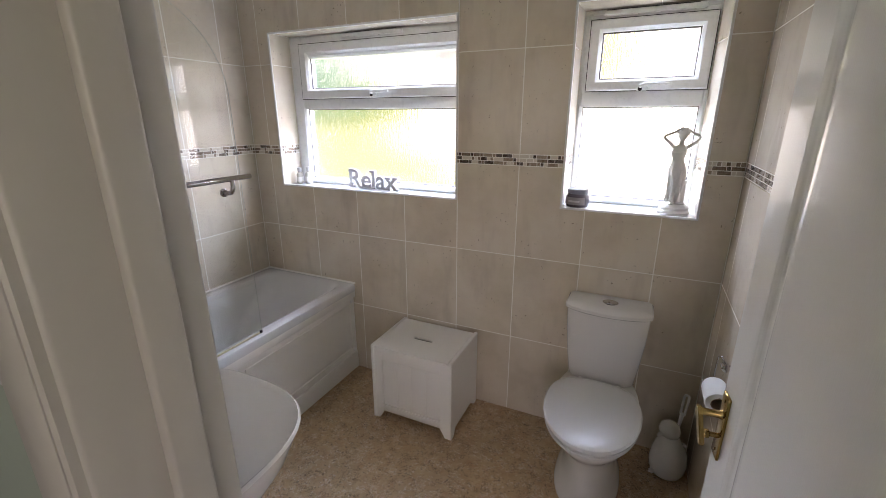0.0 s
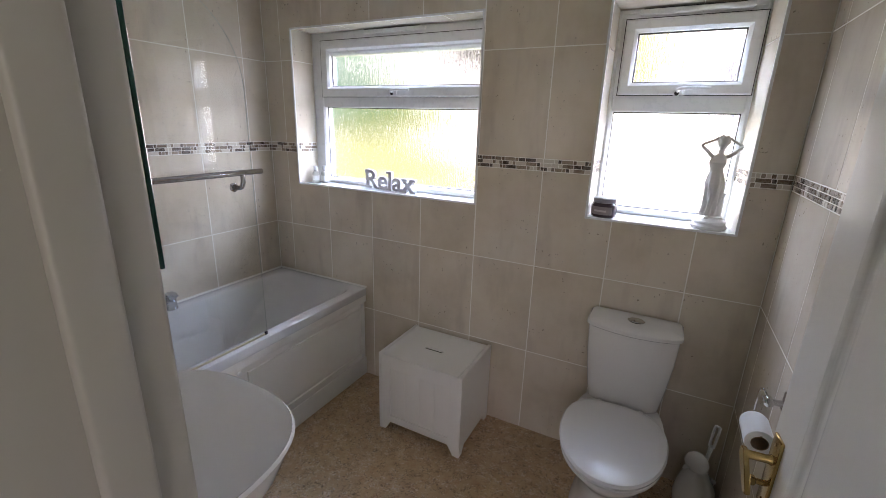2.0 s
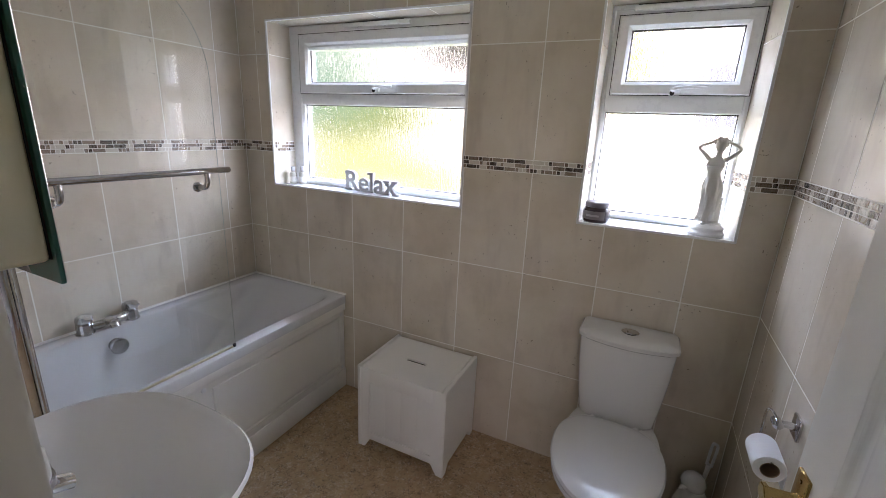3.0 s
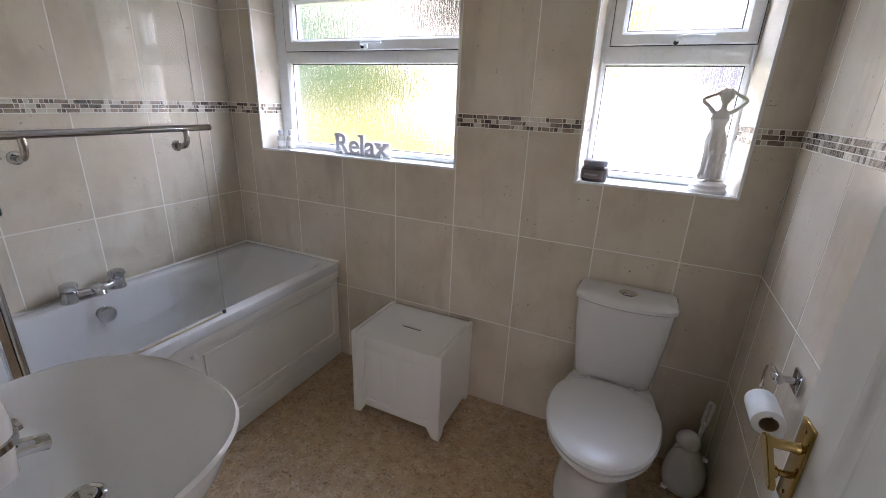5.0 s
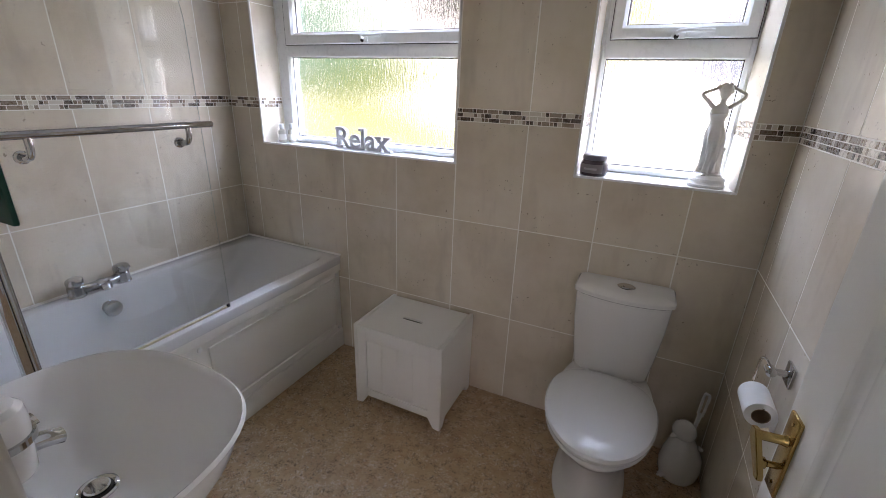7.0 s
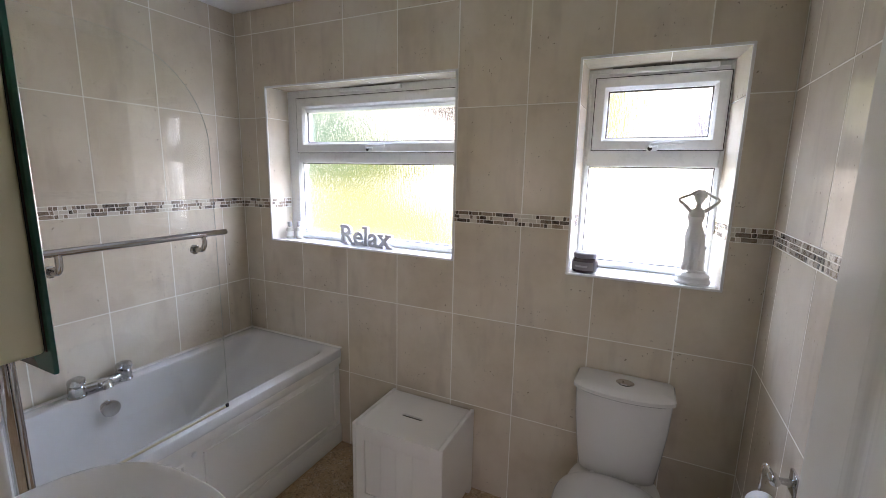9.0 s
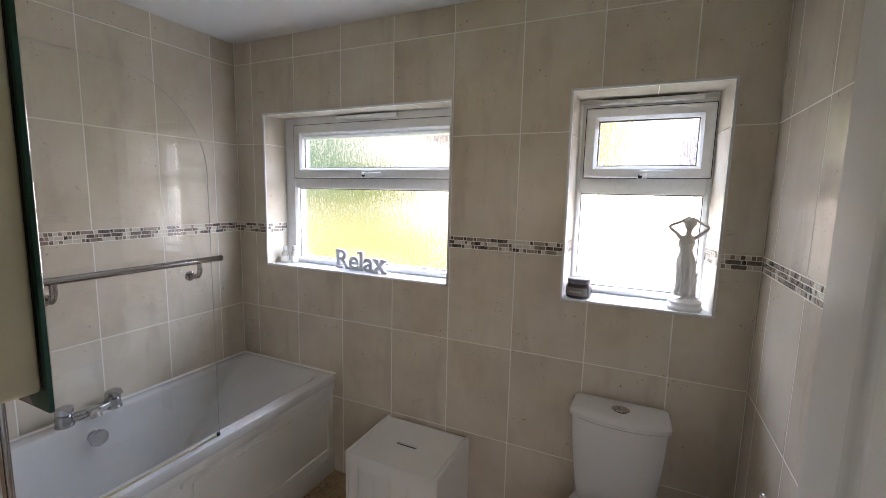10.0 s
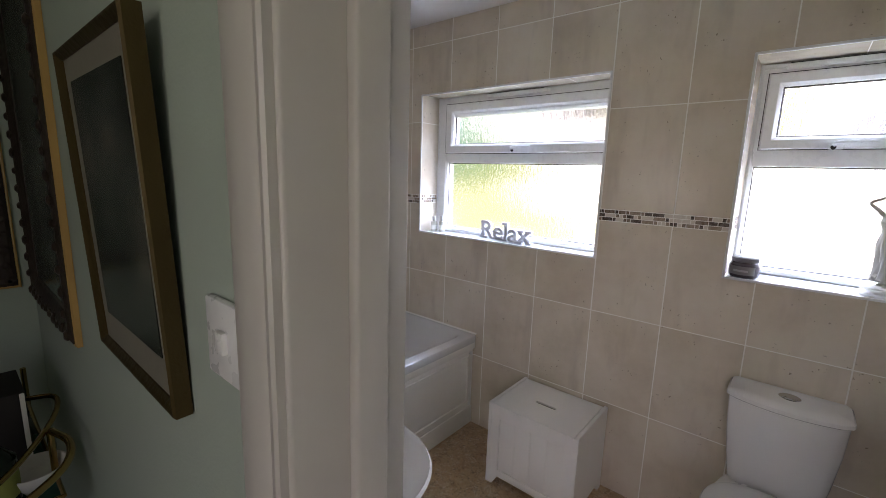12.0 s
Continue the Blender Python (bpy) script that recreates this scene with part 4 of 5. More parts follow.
# ---- laundry box ----
def laundry_box():
    x0, x1, y0, y1, h = -0.838, -0.388, 1.820, 2.170, 0.432
    t = 0.018
    root = thing("laundry_box", ((x0 + x1) / 2, (y0 + y1) / 2, 0), "white painted wooden laundry box with slotted lid", "laundry box")

    def side(xa, name):
        # end board cut away below between two feet
        out = [(y0, 0), (y0 + 0.035, 0), (y0 + 0.055, 0.045), (y1 - 0.055, 0.045), (y1 - 0.035, 0), (y1, 0), (y1, h - 0.002), (y0 + 0.004, h - 0.002), (y0, h - 0.006)]
        bm = loft([[(xa, y, z) for y, z in out], [(xa + t, y, z) for y, z in out]])
        bmesh.ops.bevel(bm, geom=bm.edges[:], offset=0.0025, segments=2, affect='EDGES')
        part(name, bm, MDF, root)
    side(x0, "end_board")
    side(x1 - t, "end_board")
    ix0, ix1 = x0 + t, x1 - t
    # front frame: two stiles that run down into feet, two rails, a sunk panel of boards
    for a, b, k in ((ix0, ix0 + 0.045, 1), (ix1 - 0.045, ix1, -1)):
        p = [(a, 0.0), (b, 0.0), (b, h - 0.0125), (a, h - 0.0125)]
        if k == 1:
            p = [(a, 0.0), (a + 0.016, 0.0), (b, 0.05), (b, h - 0.0125), (a, h - 0.0125)]
        else:
            p = [(a, 0.05), (b - 0.016, 0.0), (b, 0.0), (b, h - 0.0125), (a, h - 0.0125)]
        part("stile", loft([[(x, y0 + 0.004, z) for x, z in p], [(x, y0 + 0.022, z) for x, z in p]]), MDF, root, "", False)
    part("rail", box(ix0 + 0.045, ix1 - 0.045, y0 + 0.004, y0 + 0.022, h - 0.075, h - 0.0125, 0.0015), MDF, root)
    part("rail", box(ix0 + 0.045, ix1 - 0.045, y0 + 0.004, y0 + 0.022, 0.05, 0.088, 0.0015), MDF, root)
    n = 4
    w = (ix1 - ix0 - 0.09) / n
    for k in range(n):
        part("board", box(ix0 + 0.045 + k * w + 0.0002, ix0 + 0.045 + (k + 1) * w - 0.0002, y0 + 0.010, y0 + 0.018, 0.088, h - 0.075, 0.001), MDF, root)
    part("back_board", box(ix0, ix1, y1 - 0.012, y1 - 0.002, 0.05, h - 0.022), MDF, root)
    part("base_board", box(ix0, ix1, y0 + 0.022, y1 - 0.012, 0.05, 0.062), MDF, root)
    # lid with a rounded hand slot cut through
    lx0, lx1, ly0, ly1, zl = ix0 + 0.003, ix1 - 0.003, y0, y1 - 0.012, h - 0.004
    cx, cy, sl, sw = (lx0 + lx1) / 2 - 0.005, (ly0 + ly1) / 2 - 0.01, 0.045, 0.009
    slot = [(cx + s * sl + sw * math.cos(a), cy + sw * math.sin(a)) for s, r in ((1, range(-90, 91, 30)), (-1, range(90, 271, 30))) for a in [radians(v) for v in r]]
    lid = box(lx0, cx - sl - 0.02, ly0, ly1, zl - 0.008, zl)
    box(cx + sl + 0.02, lx1, ly0, ly1, zl - 0.008, zl, 0, lid)
    xa, xb = cx - sl - 0.02, cx + sl + 0.02
    for z in (zl, zl - 0.008):
        for half in (1, -1):
            ye = ly1 if half == 1 else ly0
            curve = [p for p in slot if (p[1] - cy) * half >= -1e-9]
            curve.sort()
            pts = [(xa, ye), (xa, cy)] + curve + [(xb, cy), (xb, ye)]
            lid.faces.new([lid.verts.new((px, py, z)) for px, py in pts])
    ring0 = [lid.verts.new((px, py, zl)) for px, py in slot]
    ring1 = [lid.verts.new((px, py, zl - 0.008)) for px, py in slot]
    for i in range(len(slot)):
        j = (i + 1) % len(slot)
        lid.faces.new((ring0[i], ring0[j], ring1[j], ring1[i]))
    for ye in (ly0, ly1):
        lid.faces.new([lid.verts.new(p) for p in ((xa, ye, zl - 0.008), (xb, ye, zl - 0.008), (xb, ye, zl), (xa, ye, zl))])
    part("lid", lid, MDF, root, "lid with a hand slot", False)
    # Dark sheet close under the lid paints the shade seen through the slot.
    part("inside", box(ix0 + 0.001, ix1 - 0.001, y0 + 0.022, y1 - 0.0125, 0.404, 0.414), DARK, root, "dark sheet under the slot for shade in the box")
    return root


laundry_box()


# ---- sill things ----
SILL = WIN[0][2]


def word_sign():
    cu = bpy.data.curves.new("word", 'FONT')
    cu.body, cu.size, cu.extrude, cu.bevel_depth, cu.offset = "Relax", 0.142, 0.009, 0.0008, 0.0024
    cu.space_character = 0.97
    tmp = bpy.data.objects.new("word", cu)
    scene.collection.objects.link(tmp)
    bpy.context.view_layer.update()
    me = bpy.data.meshes.new_from_object(tmp.evaluated_get(bpy.context.evaluated_depsgraph_get()))
    bpy.data.objects.remove(tmp)
    bm = bmesh.new()
    bm.from_mesh(me)
    lo = min(v.co.x for v in bm.verts)
    hi = max(v.co.x for v in bm.verts)
    bz = min(v.co.y for v in bm.verts)
    sx = 0.362 / (hi - lo)
    for v in bm.verts:
        x, y, z = v.co
        v.co = ((x - lo) * sx, -z, (y - bz))
    # slab serifs at the feet and heads of the upright strokes, as cut letters have
    for x, w, z, hgt in SERIFS:
        box(x, x + w, -0.0095, 0.0095, z, z + hgt, 0.0, bm)
    ob = obj("word_sign", bm, mat_sign())
    ob.matrix_world = pose(-1.272, 2.318, SILL + 0.001, 0, 0, -7)
    return tagged(ob, "grey wooden cut-out letters reading Relax on the window sill", "word sign")


SERIFS = [(-0.006, 0.052, 0.0, 0.013), (-0.006, 0.04, 0.087, 0.013), (0.078, 0.03, 0.0, 0.013), (0.158, 0.034, 0.0, 0.012), (0.158, 0.02, 0.092, 0.012), (0.258, 0.016, 0.0, 0.011), (0.27, 0.034, 0.0, 0.011), (0.325, 0.04, 0.0, 0.011), (0.274, 0.034, 0.063, 0.011), (0.322, 0.04, 0.063, 0.011)]


def mat_sign():
    return painted("weathered_grey_painted_wood", (0.50, 0.50, 0.50), 0.6, 0.15, 0.3, 60)


word_sign()
LOTION = painted("pale_cream_lotion", (0.58, 0.56, 0.49), 0.2, 0.04, 0.0)
SILVERCAP = painted("brushed_silver_cap", (0.55, 0.55, 0.56), 0.3, 0.05, 0.0)
LABEL = painted("white_paper_label", (0.78, 0.77, 0.72), 0.6, 0.04, 0.0)


def bottle(x, y, h):
    root = thing("toiletry_bottle", (x, y, SILL), "small clear bottle of cream lotion with silver cap", "bottle", "bottles on the sill")
    part("body", lathe([(0.018, 0.0), (0.0205, 0.003), (0.0205, h * 0.56), (0.018, h * 0.64), (0.009, h * 0.70), (0.009, h * 0.76)], (x, y, SILL + 0.0005), 24), LOTION, root)
    part("label", lathe([(0.0208, h * 0.14), (0.0208, h * 0.44)], (x, y, SILL), 24, None, 'z', False, False), LABEL, root, "white paper label")
    part("cap", lathe([(0.0125, h * 0.74), (0.0130, h * 0.76), (0.0130, h * 0.97), (0.011, h)], (x, y, SILL), 20), SILVERCAP, root, "silver screw cap")


bottle(-1.632, 2.285, 0.098)
bottle(-1.583, 2.308, 0.102)


def wax_jar():
    x, y, z = 0.047, 2.270, SILL
    WAX = painted("mottled_plum_candle_wax", (0.045, 0.03, 0.035), 0.2, 0.2, 0.0)
    LIDM = painted("grey_plum_metal_lid", (0.13, 0.12, 0.14), 0.35, 0.1, 0.0)
    root = thing("candle_jar", (x, y, z), "squat dark glass candle jar with plum lid and label", "candle jar")
    part("jar", lathe([(0.041, 0.0), (0.050, 0.005), (0.053, 0.018), (0.053, 0.048), (0.047, 0.061), (0.041, 0.065)], (x, y, z + 0.0005), 32), WAX, root)
    bm = bmesh.new()
    rows = []
    for zz in (0.016, 0.05):
        rows.append([(x + 0.0536 * math.cos(a), y + 0.0536 * math.sin(a), z + zz) for a in [radians(v) for v in range(205, 316, 10)]])
    part("label", loft(rows, bm, False, False, False), painted("grey_brown_label", (0.17, 0.14, 0.135), 0.5, 0.3, 0.0), root, "worn pictorial label")
    bar = loft([[(x + 0.0540 * math.cos(a), y + 0.0540 * math.sin(a), z + zz) for a in [radians(v) for v in range(232, 291, 8)]] for zz in (0.028, 0.036)], None, False, False, False)
    part("print", bar, painted("faded_label_print", (0.36, 0.31, 0.30), 0.5, 0.3, 0.0), root, "pale line of unreadable print")
    part("lid", lathe([(0.044, 0.064), (0.047, 0.066), (0.047, 0.081), (0.043, 0.085), (0.01, 0.086)], (x, y, z), 32), LIDM, root, "dark plum lid")


wax_jar()


def statuette():
    """Draped figure with raised arms beside a fluted column, on a stepped round base: one plain shape."""
    x, y, z = 0.444, 2.290, SILL + 0.0005
    bm = lathe([(0.060, 0.0), (0.063, 0.004), (0.063, 0.012), (0.058, 0.017), (0.057, 0.022), (0.060, 0.026), (0.059, 0.032), (0.050, 0.037), (0.044, 0.040)], (x, y, z), 40)

    def body(levels, folds=False):
        rings = []
        for zz, rx, ry, dx, dy in levels:
            ring = []
            for i in range(56):
                a = 2 * math.pi * i / 56
                f = 1.0
                if folds:
                    deep = min(1.0, max(0.0, (0.235 - zz) / 0.10))
                    f += deep * (0.13 * math.sin(7 * a + zz * 26) + 0.07 * math.sin(13 * a - zz * 41) + 0.05 * math.sin(4 * a + 1.3))
                ring.append((x + dx + (1.14 if folds else 1.08) * rx * f * math.cos(a), y + dy + 1.1 * ry * f * math.sin(a), z + zz))
            rings.append(ring)
        loft(rings, bm)
    # gown: a flared hem, long skirt over one bent knee, narrow waist, full bodice
    body(((0.050, 0.024, 0.020, -0.006, 0), (0.056, 0.030, 0.023, -0.009, -0.002), (0.066, 0.028, 0.022, -0.008, -0.001), (0.09, 0.025, 0.021, -0.006, 0), (0.12, 0.025, 0.022, -0.005, -0.003), (0.15, 0.027, 0.024, -0.006, -0.006), (0.178, 0.0285, 0.023, -0.006, -0.003),
          (0.200, 0.026, 0.021, -0.007, 0), (0.218, 0.0215, 0.017, -0.009, 0), (0.232, 0.020, 0.016, -0.011, 0), (0.246, 0.024, 0.019, -0.012, -0.003), (0.257, 0.0265, 0.022, -0.012, -0.005), (0.267, 0.025, 0.018, -0.011, -0.002), (0.277, 0.023, 0.013, -0.009, 0), (0.285, 0.016, 0.011, -0.008, 0), (0.291, 0.009, 0.009, -0.007, 0), (0.312, 0.0085, 0.0085, -0.006, 0)), True)
    # head, face and gathered hair
    body(((0.305, 0.006, 0.008, -0.006, -0.004), (0.311, 0.012, 0.013, -0.006, -0.004), (0.322, 0.016, 0.018, -0.006, -0.002), (0.335, 0.0185, 0.020, -0.005, 0.0), (0.347, 0.0165, 0.018, -0.005, 0.001), (0.356, 0.009, 0.010, -0.005, 0.001)))
    for i in range(15):
        a = 2.4 * i
        u = -0.3 + 1.2 * i / 14
        c = math.sqrt(max(0.05, 1 - u * u))
        px, py, pz, r = x - 0.005 + 0.018 * c * math.cos(a), y + 0.004 + 0.018 * c * math.sin(a), z + 0.337 + 0.017 * u, 0.0078
        if py > y - 0.012 or u > 0.2:
            lathe([(0.002, -r), (r * 0.7, -r * 0.7), (r, 0), (r * 0.7, r * 0.7), (0.002, r)], (px, py, pz), 10, bm)
    for s, ex in ((-1, -0.073), (1, 0.056)):
        mid = -0.009
        tube([(x + mid + s * 0.017, y, z + 0.274), (x + mid + s * 0.028, y - 0.001, z + 0.281), (x + ex * 0.72, y - 0.005, z + 0.298), (x + ex * 0.97, y - 0.006, z + 0.313), (x + ex, y - 0.006, z + 0.319), (x + ex * 0.93, y - 0.004, z + 0.325), (x - 0.005 + s * 0.030, y + 0.002, z + 0.339), (x - 0.005 + s * 0.018, y + 0.004, z + 0.348)],
             [0.0085, 0.0082, 0.0066, 0.0060, 0.0060, 0.0056, 0.0048, 0.0066], 12, bm)
    # bare foot, trailing hem and the fluted column behind
    tube(bow([(x - 0.006, y - 0.004, z + 0.056), (x - 0.010, y - 0.012, z + 0.045), (x - 0.020, y - 0.024, z + 0.041)], 4), [0.008] * 4 + [0.007] * 3 + [0.004] * 2, 10, bm)
    tube(bow([(x - 0.020, y - 0.004, z + 0.072), (x - 0.034, y - 0.008, z + 0.060), (x - 0.044, y - 0.012, z + 0.056)], 4), [0.013] * 4 + [0.009] * 3 + [0.003] * 2, 10, bm)
    flutes = []
    for zz, r in ((0.036, 0.025), (0.046, 0.025), (0.050, 0.019), (0.056, 0.018), (0.130, 0.0165), (0.134, 0.0195), (0.142, 0.0195), (0.144, 0.012)):
        flutes.append([(x + 0.020 + r * (1 - (0.1 if 0.05 < zz < 0.132 and i % 4 == 0 else 0)) * math.cos(2 * math.pi * i / 48), y + 0.016 + r * (1 - (0.1 if 0.05 < zz < 0.132 and i % 4 == 0 else 0)) * math.sin(2 * math.pi * i / 48), z + zz) for i in range(48)])
    loft(flutes, bm)
    return solo("statuette", bm, STATUE, "ivory statuette of a draped figure with raised arms", "statuette")


statuette()

# ---- ceiling rim of a flush light, only its edge in view ----
solo("ceiling_light", lathe([(0.15, ZC), (0.15, ZC - 0.012), (0.14, ZC - 0.03), (0.10, ZC - 0.045), (0.04, ZC - 0.052)], (-0.56, 1.985, 0), 40), painted("opal_white_diffuser", (0.8, 0.8, 0.78), 0.3, 0.02, 0.0), "round white flush ceiling light, switched off", "ceiling light")


# ---- hall things ----
def picture(name, x0, x1, z0, z1, w, depth, frame_mat, mount, art, label, lean=0.0):
    """Framed print on the hall wall; lean: degrees by which its top hangs out from the wall."""
    root = new(name)
    ORIGIN[root.name] = Vector()
    tagged(root, label, "picture", "hall pictures")
    h, b = z1 - z0, (x1 - x0) / 2
    sec = [(0, 0), (0, 0.003 - depth), (0.003, -depth), (w * 0.35, 0.001 - depth), (w * 0.6, 0.004 - depth), (w, 0.008 - depth), (w, 0)]
    rows = [[(-b + s, y, s), (b - s, y, s), (b - s, y, h - s), (-b + s, y, h - s)] for s, y in sec]
    part("frame", loft(rows, None, False, False), frame_mat, root, "", False)
    y = 0.010 - depth
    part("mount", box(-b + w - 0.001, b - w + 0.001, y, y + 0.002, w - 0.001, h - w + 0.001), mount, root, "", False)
    m = 0.034
    part("print", box(-b + w + m, b - w - m, y - 0.0015, y, w + m * 1.5, h - w - m), art, root, "faded dark print", False)
    root.matrix_world = pose((x0 + x1) / 2, YH - 0.002, z0) @ Matrix.Rotation(radians(lean), 4, 'X')
    return root


def print_material(name, dark, mid, light):
    m = mat(name, mid, 0.5)
    k = Nodes(m)
    v = k.coords()
    k.color(k.ramp(k.noise(v, 9.0, 4), (0.35, dark), (0.52, mid), (0.68, light)))
    k.rough(0.25)
    return m


# mount in a dark tan base colour
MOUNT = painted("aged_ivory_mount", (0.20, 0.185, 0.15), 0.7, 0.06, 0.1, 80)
picture("picture_frame", -0.722, -0.363, 1.198, 1.676, 0.014, 0.022, GILT, MOUNT, print_material("faded_print", (0.012, 0.016, 0.013), (0.04, 0.046, 0.038), (0.12, 0.11, 0.085)), "gilt framed dark print with dark tan mount on the green wall", 2.2)
LINER = painted("bright_gilt_edge", (0.50, 0.31, 0.10), 0.4, 0.25, 0.2, 60)
DARKFRAME = painted("dark_carved_wood", (0.035, 0.024, 0.018), 0.4, 0.4, 0.5, 70)
ARTGREEN = print_material("dark_green_print", (0.03, 0.045, 0.035), (0.06, 0.085, 0.068), (0.11, 0.14, 0.115))


def carved_frame(b, h, label):
    """Deep carved frame with a gilt outer edge and a row of knobbly leaves, built flat: x along, z up, y into the wall."""
    root = new("carved_picture_frame")
    ORIGIN[root.name] = Vector()
    tagged(root, label, "picture", "carved hall pictures")

    def ring(sec):
        return loft([[(-b + s, y, s), (b - s, y, s), (b - s, y, h - s), (-b + s, y, h - s)] for s, y in sec], None, False, False)
    part("gilt_edge", ring([(-0.001, 0), (-0.001, -0.011), (0.003, -0.014), (0.007, -0.013), (0.008, 0)]), LINER, root, "bright gilt outer edge", False)
    f = part("moulding", ring([(0.007, 0), (0.007, -0.016), (0.018, -0.022), (0.032, -0.023), (0.046, -0.015), (0.060, -0.009), (0.070, -0.008), (0.071, 0)]), DARKFRAME, root, "dark carved wooden moulding", False)
    rng = random.Random(31)
    for horizontal, length in ((True, 2 * b), (False, h)):
        for far in (0, 1):
            n = int(length / 0.05)
            for i in range(n):
                u = (i + 0.5) * length / n
                s = 0.026 + rng.uniform(-0.004, 0.004)
                x, z = (-b + u, h - s if far else s) if horizontal else (b - s if far else -b + s, u)
                r = 0.013 + rng.uniform(-0.003, 0.003)
                part("carved_leaf", lathe([(r * 0.5, -0.007), (r, -0.002), (r * 0.8, 0.008)], (x, -0.022, z), 8, None, 'y'), DARKFRAME, f)
    part("print", box(-b + 0.07, b - 0.07, -0.007, -0.003, 0.07, h - 0.07), ARTGREEN, root, "dark green print", False)
    return root


hall_print = carved_frame(0.30, 0.94, "dark carved frame with bright gilt edge and green print")
hall_print.matrix_world = pose(-1.345, YH - 0.001, 1.085)
end_print = carved_frame(0.30, 0.94, "dark carved frame with gilt edge on the end wall")
end_print.matrix_world = pose(HALL_X0 + 0.001, 0.055, 1.085, 0, 0, 90)


def light_switch():
    x0, x1, z0, z1 = -0.280, -0.194, 1.289, 1.375
    root = thing("light_switch", ((x0 + x1) / 2, YH, z0), "white plastic light switch on the sage wall", "light switch")
    part("plate", box(x0, x1, YH - 0.010, YH - 0.0005, z0, z1, 0.003), UPVC, root)
    part("rocker", box((x0 + x1) / 2 - 0.008, (x0 + x1) / 2 + 0.008, YH - 0.016, YH - 0.009, z0 + 0.032, z1 - 0.03, 0.002), UPVC, root)


light_switch()


def trolley():
    """Brass serving trolley: looped hand rails, two dark glass shelves."""
    x0, x1, y0, y1, top = -1.72, -1.06, 0.06, 0.32, 0.700
    root = thing("brass_trolley", ((x0 + x1) / 2, (y0 + y1) / 2, 0), "brass serving trolley with looped rails against the wall", "trolley")
    for x in (x0 + 0.02, x1 - 0.13):
        for y in (y0 + 0.02, y1 + 0.002):
            part("post", tube([(x, y, 0.03), (x, y, 0.4), (x, y, 0.832)], 0.0075, 12), BRASS, root)
            part("castor", lathe([(0.012, -0.009), (0.018, -0.007), (0.018, 0.007), (0.012, 0.009)], (x, y, 0.0182), 16, None, 'y'), DARK, root, "small dark castor")
    part("handle", tube(bow([(-0.90, 0.10, 0.835), (-0.87, 0.17, 0.832), (-0.93, 0.26, 0.830), (-1.0, 0.325, 0.835), (-1.09, 0.345, 0.838), (-1.19, 0.325, 0.832)], 8), 0.0085, 12), BRASS, root, "looped brass hand rail")
    part("handle", tube(bow([(-1.05, 0.10, 0.83), (-1.0, 0.16, 0.83), (-1.04, 0.226, 0.83), (-1.18, 0.305, 0.832), (-1.29, 0.350, 0.842), (-1.37, 0.352, 0.848), (-1.40, 0.282, 0.85), (-1.43, 0.18, 0.85)], 8), 0.0065, 12), BRASS, root, "curled inner brass rail")
    for z in (0.25, top - 0.008):
        part("shelf", box(x0, x1, y0, y1, z, z + 0.008, 0.002), GREENEDGE, root, "dark glass shelf")
        for y in (y0, y1):
            part("rail", tube([(x0, y, z + 0.03), (0.5 * (x0 + x1), y, z + 0.03), (x1, y, z + 0.03)], 0.005, 10), BRASS, root)
        for x in (x0, x1):
            part("rail", tube([(x, y0, z + 0.03), (x, 0.5 * (y0 + y1), z + 0.03), (x, y1, z + 0.03)], 0.005, 10), BRASS, root)
    GREENBOTTLE = painted("dark_green_glass", (0.008, 0.022, 0.012), 0.08, 0.1, 0.0)
    for x, y, r, h in ((-1.15, 0.215, 0.042, 0.21), (-1.30, 0.165, 0.04, 0.25)):
        b = thing("bottle", (x, y, top), "dark green glass bottle with lime label on the trolley", "bottle", "trolley bottles")
        part("body", lathe([(r * 0.9, 0), (r, 0.005), (r, h * 0.58), (r * 0.4, h * 0.74), (r * 0.36, h)], (x, y, top + 0.0005), 24), GREENBOTTLE, b)
        part("label", lathe([(r * 1.01, h * 0.15), (r * 1.01, h * 0.45)], (x, y, top), 24, None, 'z', False, False), painted("lime_paper_label", (0.30, 0.34, 0.08), 0.6, 0.1, 0.0), b, "lime paper label")
    bowl = lathe([(0.026, 0.0), (0.028, 0.006), (0.05, 0.026), (0.061, 0.052), (0.063, 0.060), (0.060, 0.060), (0.048, 0.030), (0.02, 0.012)], (-1.175, 0.285, top + 0.0005), 32)
    solo("bowl", bowl, CERAMIC, "small white ceramic bowl standing on the trolley", "bowl")
    card = thing("box", (-1.40, 0.24, top), "black box with a pale edge standing on the trolley", "box")
    part("body", box(-1.50, -1.312, 0.16, 0.296, top + 0.0005, 0.905, 0.002), DARK, card)
    part("spine", box(-1.312, -1.309, 0.284, 0.294, top + 0.003, 0.903, 0.0005), LABEL, card, "pale edge")


trolley()


# ---- tiles, last ----
def cut(rect, holes):
    """The parts of a rectangle outside the holes."""
    out = [rect]
    for h in holes:
        nxt = []
        for a, b, c, d in out:
            if b <= h[0] or a >= h[1] or d <= h[2] or c >= h[3]:
                nxt.append((a, b, c, d))
                continue
            if a < h[0]:
                nxt.append((a, h[0], c, d))
            if b > h[1]:
                nxt.append((h[1], b, c, d))
            m0, m1 = max(a, h[0]), min(b, h[1])
            if c < h[2]:
                nxt.append((m0, m1, c, h[2]))
            if d > h[3]:
                nxt.append((m0, m1, h[3], d))
        out = nxt
    return out


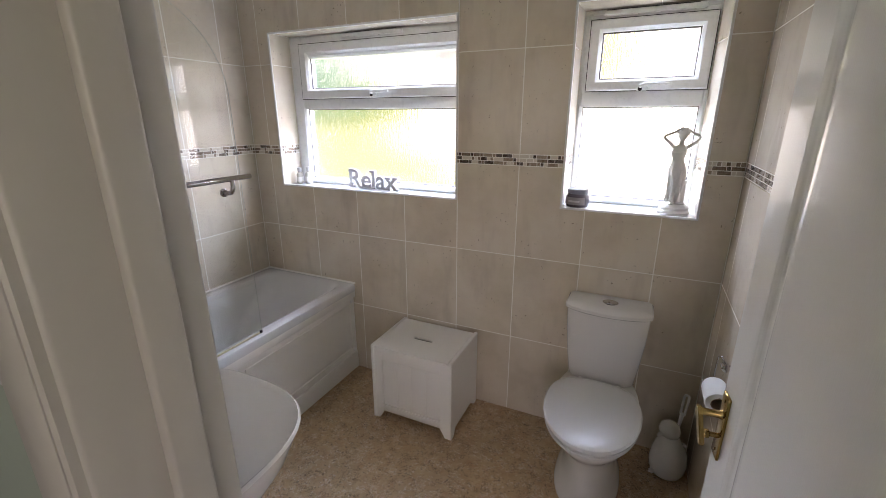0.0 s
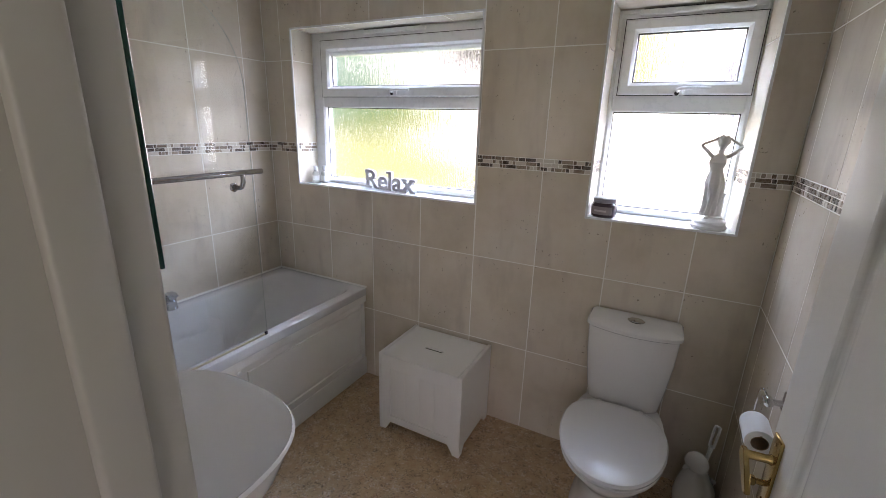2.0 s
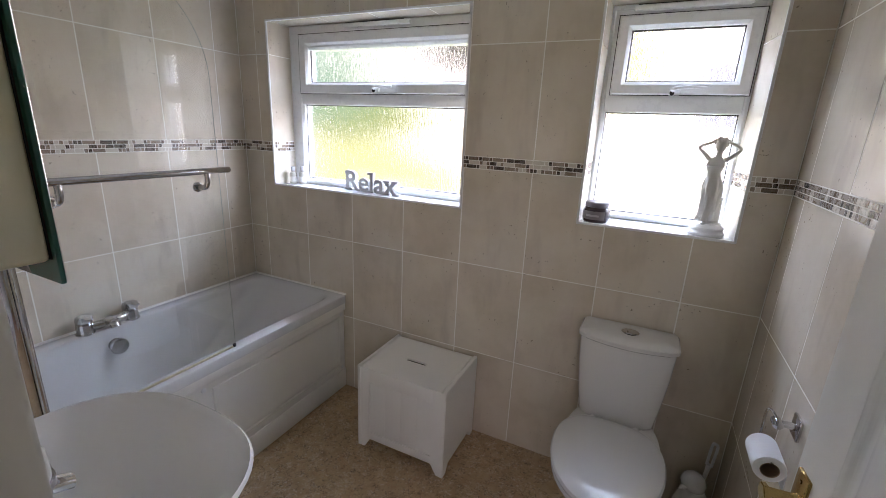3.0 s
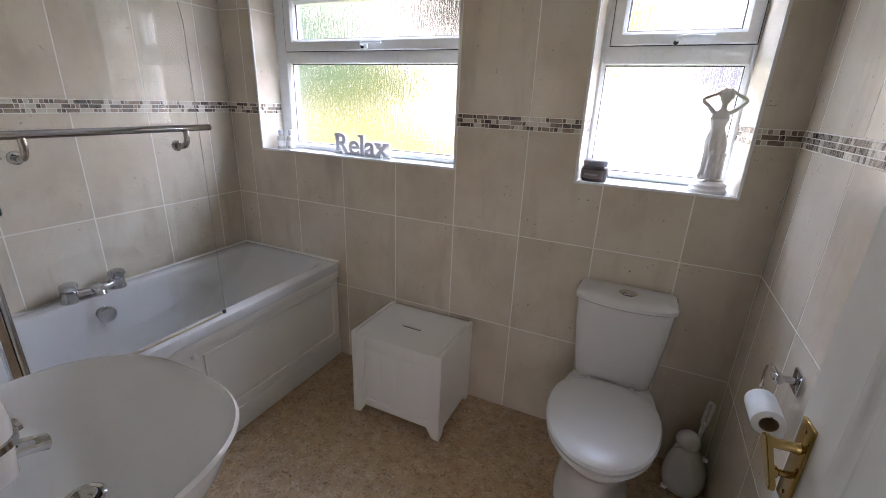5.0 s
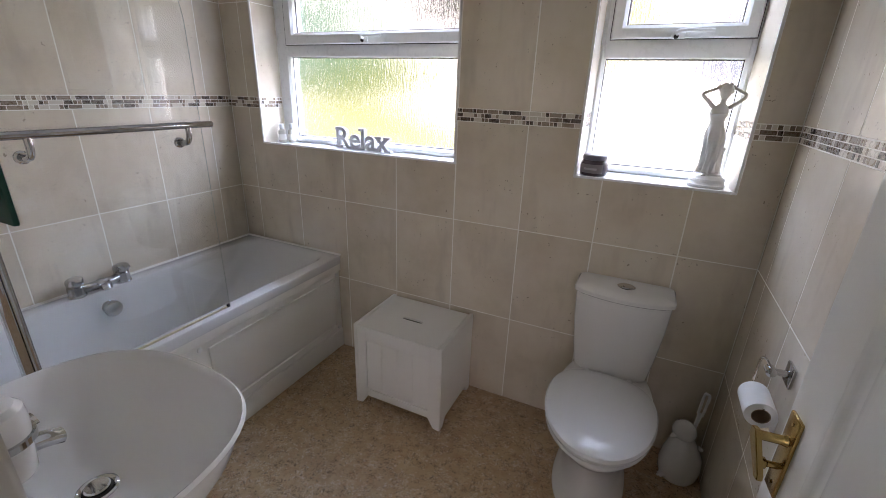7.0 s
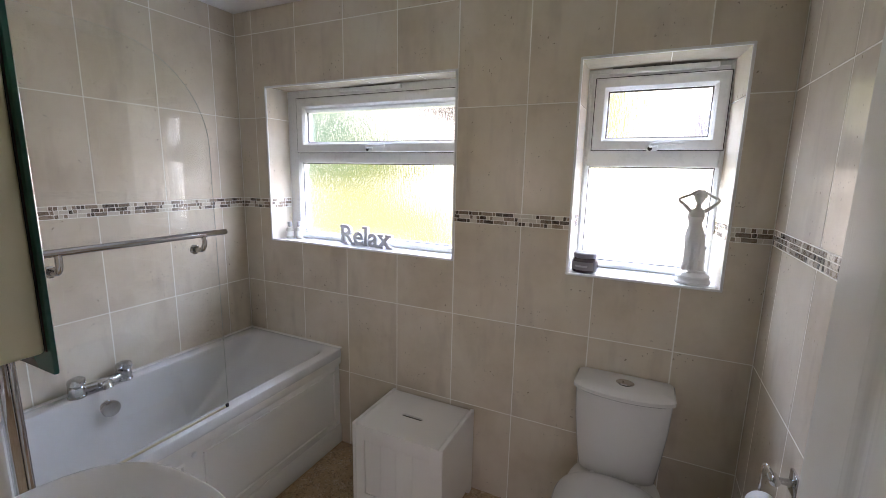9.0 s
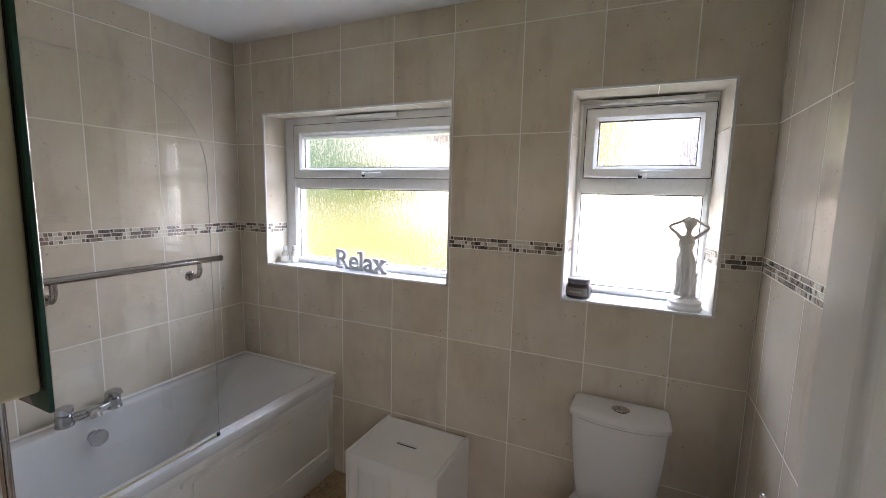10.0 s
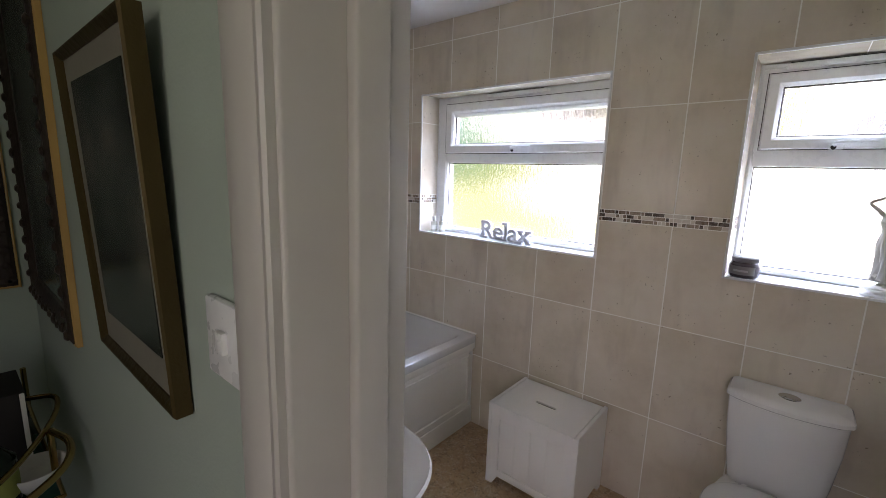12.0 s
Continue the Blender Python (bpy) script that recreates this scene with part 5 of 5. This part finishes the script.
def slab(rects, to_world, name, material, parent, t=0.005, lip=0.0007):
    """Flat pieces with a softened edge: (u, v) in the wall's plane, w out of it."""
    verts, faces = [], []
    single = len(rects) == 1
    for a, b, c, d in rects:
        e = lip if single else 0.0
        n = len(verts)
        for w, i in ((-t, 0), (-lip if single else 0.0, 0), (0.0, e)):
            if not single and w == 0.0 and len(verts) - n >= 8:
                break
            verts += [to_world(a + i, c + i, w), to_world(b - i, c + i, w), to_world(b - i, d - i, w), to_world(a + i, d - i, w)]
        rows = (len(verts) - n) // 4
        for r in range(rows - 1):
            for k in range(4):
                p, q = n + 4 * r + k, n + 4 * r + (k + 1) % 4
                faces.append((p, q, q + 4, p + 4))
        faces.append(tuple(n + 4 * (rows - 1) + k for k in range(4)))
    me = bpy.data.meshes.new(name)
    me.from_pydata(verts, [], faces)
    me.materials.append(material)
    ob = new(name, me)
    ob.parent = parent
    return ob


ROWS_Z = [(0.0, 0.4392), (0.4418, 0.8802), (0.8828, 1.3165), (1.3705, 1.8122), (1.8148, 2.2482), (2.2508, ZC)]
JOINT = 0.0043


def tile_wall(parent, u0, u1, start, pitch, holes, to_world):
    us = [u0]
    k = start
    while k > u0 + 0.01:
        k -= pitch
    k += pitch
    while k < u1 - 0.01:
        if k > u0 + 0.01:
            us.append(k)
        k += pitch
    us.append(u1)
    for c, d in ROWS_Z:
        for a, b in zip(us, us[1:]):
            rs = cut((a + JOINT / 2, b - JOINT / 2, c + 0.0006, d - 0.0006), holes)
            rs = [r for r in rs if r[1] - r[0] > 0.004 and r[3] - r[2] > 0.004]
            if rs:
                slab(rs, to_world, "tile", TILE, parent)
    # mosaic listello: three courses of chips of uneven length
    rng = random.Random(len(parent.name) + int(u1 * 100))
    z0, z1 = 1.3180, 1.3690
    hgt = (z1 - z0) / 3
    for r in range(3):
        u = u0 + 0.001
        while u < u1 - 0.008:
            w = rng.choice((0.0155, 0.0155, 0.0155, 0.032, 0.048, 0.048))
            rs = cut((u + 0.0013, min(u + w, u1) - 0.0013, z0 + r * hgt + 0.0013, z0 + (r + 1) * hgt - 0.0013), holes)
            rs = [q for q in rs if q[1] - q[0] > 0.004]
            for q in rs[:1]:
                slab([q], to_world, "mosaic_chip", MOSAIC, parent, 0.004, 0.0004)
            u += w


HOLES = [w for w in WIN]
tile_wall(wall_north, XL, XR, -0.213, TW, HOLES, lambda u, v, w: (u, YW - w, v))
tile_wall(wall_west, YD, YW, 1.733, 0.3015, [], lambda u, v, w: (XL + w, u, v))
tile_wall(wall_east, YD, YW, 1.752, 0.3045, [], lambda u, v, w: (XR - w, u, v))
tile_wall(wall_south, XL, DOOR_L - 0.03, -0.213, TW, [], lambda u, v, w: (u, YD + w, v))

# reveals: sides with the listello carried in, heads and tiled sills, white edge trim
EDGE = painted("white_tile_edge_trim", (0.80, 0.80, 0.80), 0.3, 0.02, 0.0)
for i, (x0, x1, z0, z1) in enumerate(WIN):
    yf = (YF, YF2)[i]
    for x, sgn, lean in ((x0, 1, SPLAY[i][0] / (yf - YW)), (x1, -1, SPLAY[i][1] / (yf - YW))):
        for c, d in ((z0, 1.3165), (1.3705, 1.8125), (1.8145, z1)):
            slab([(YW + 0.001, yf, c + 0.0006, d - 0.0006)], lambda u, v, w, x=x, sgn=sgn, lean=lean: (x + sgn * w + lean * (u - YW), u, v), "tile", TILE, wall_north, 0.003)
        rng = random.Random(7 + i)
        for r in range(3):
            u = YW + 0.004
            while u < yf - 0.01:
                w0 = rng.choice((0.0155, 0.0155, 0.032, 0.048))
                slab([(u + 0.0013, min(u + w0, yf) - 0.0013, 1.318 + r * 0.017 + 0.0013, 1.318 + (r + 1) * 0.017 - 0.0013)], lambda p, q, w, x=x, sgn=sgn, lean=lean: (x + sgn * (w + 0.0004) + lean * (p - YW), p, q), "mosaic_chip", MOSAIC, wall_north, 0.003, 0.0006)
                u += w0
    us = [x0] + [x0 + TW * k for k in range(1, 5) if x0 + TW * k < x1 - 0.02] + [x1]
    for a, b in zip(us, us[1:]):
        slab([(a + 0.0012, b - 0.0012, YW + 0.001, yf)], lambda u, v, w, z=z0: (u, v, z + w), "sill_tile", SILLTILE, wall_north, 0.003)
        slab([(a + 0.0012, b - 0.0012, YW + 0.001, yf)], lambda u, v, w, z=z1: (u, v, z - w), "tile", TILE, wall_north, 0.003)
    trim = thing("trim_%d" % (i + 1), (x0, YW, z0), "white edge trim round the tiled window reveal", "tile trim", "", "structure")
    e = 0.009
    for a, b, c, d in ((x0 - 0.001, x0 + e, z0, z1), (x1 - e, x1 + 0.001, z0, z1), (x0, x1, z1 - e, z1 + 0.001), (x0, x1, z0 - 0.001, z0 + e)):
        part("edge_strip", box(a, b, YW - 0.0035, YW + 0.006, c, d, 0.002), EDGE, trim)
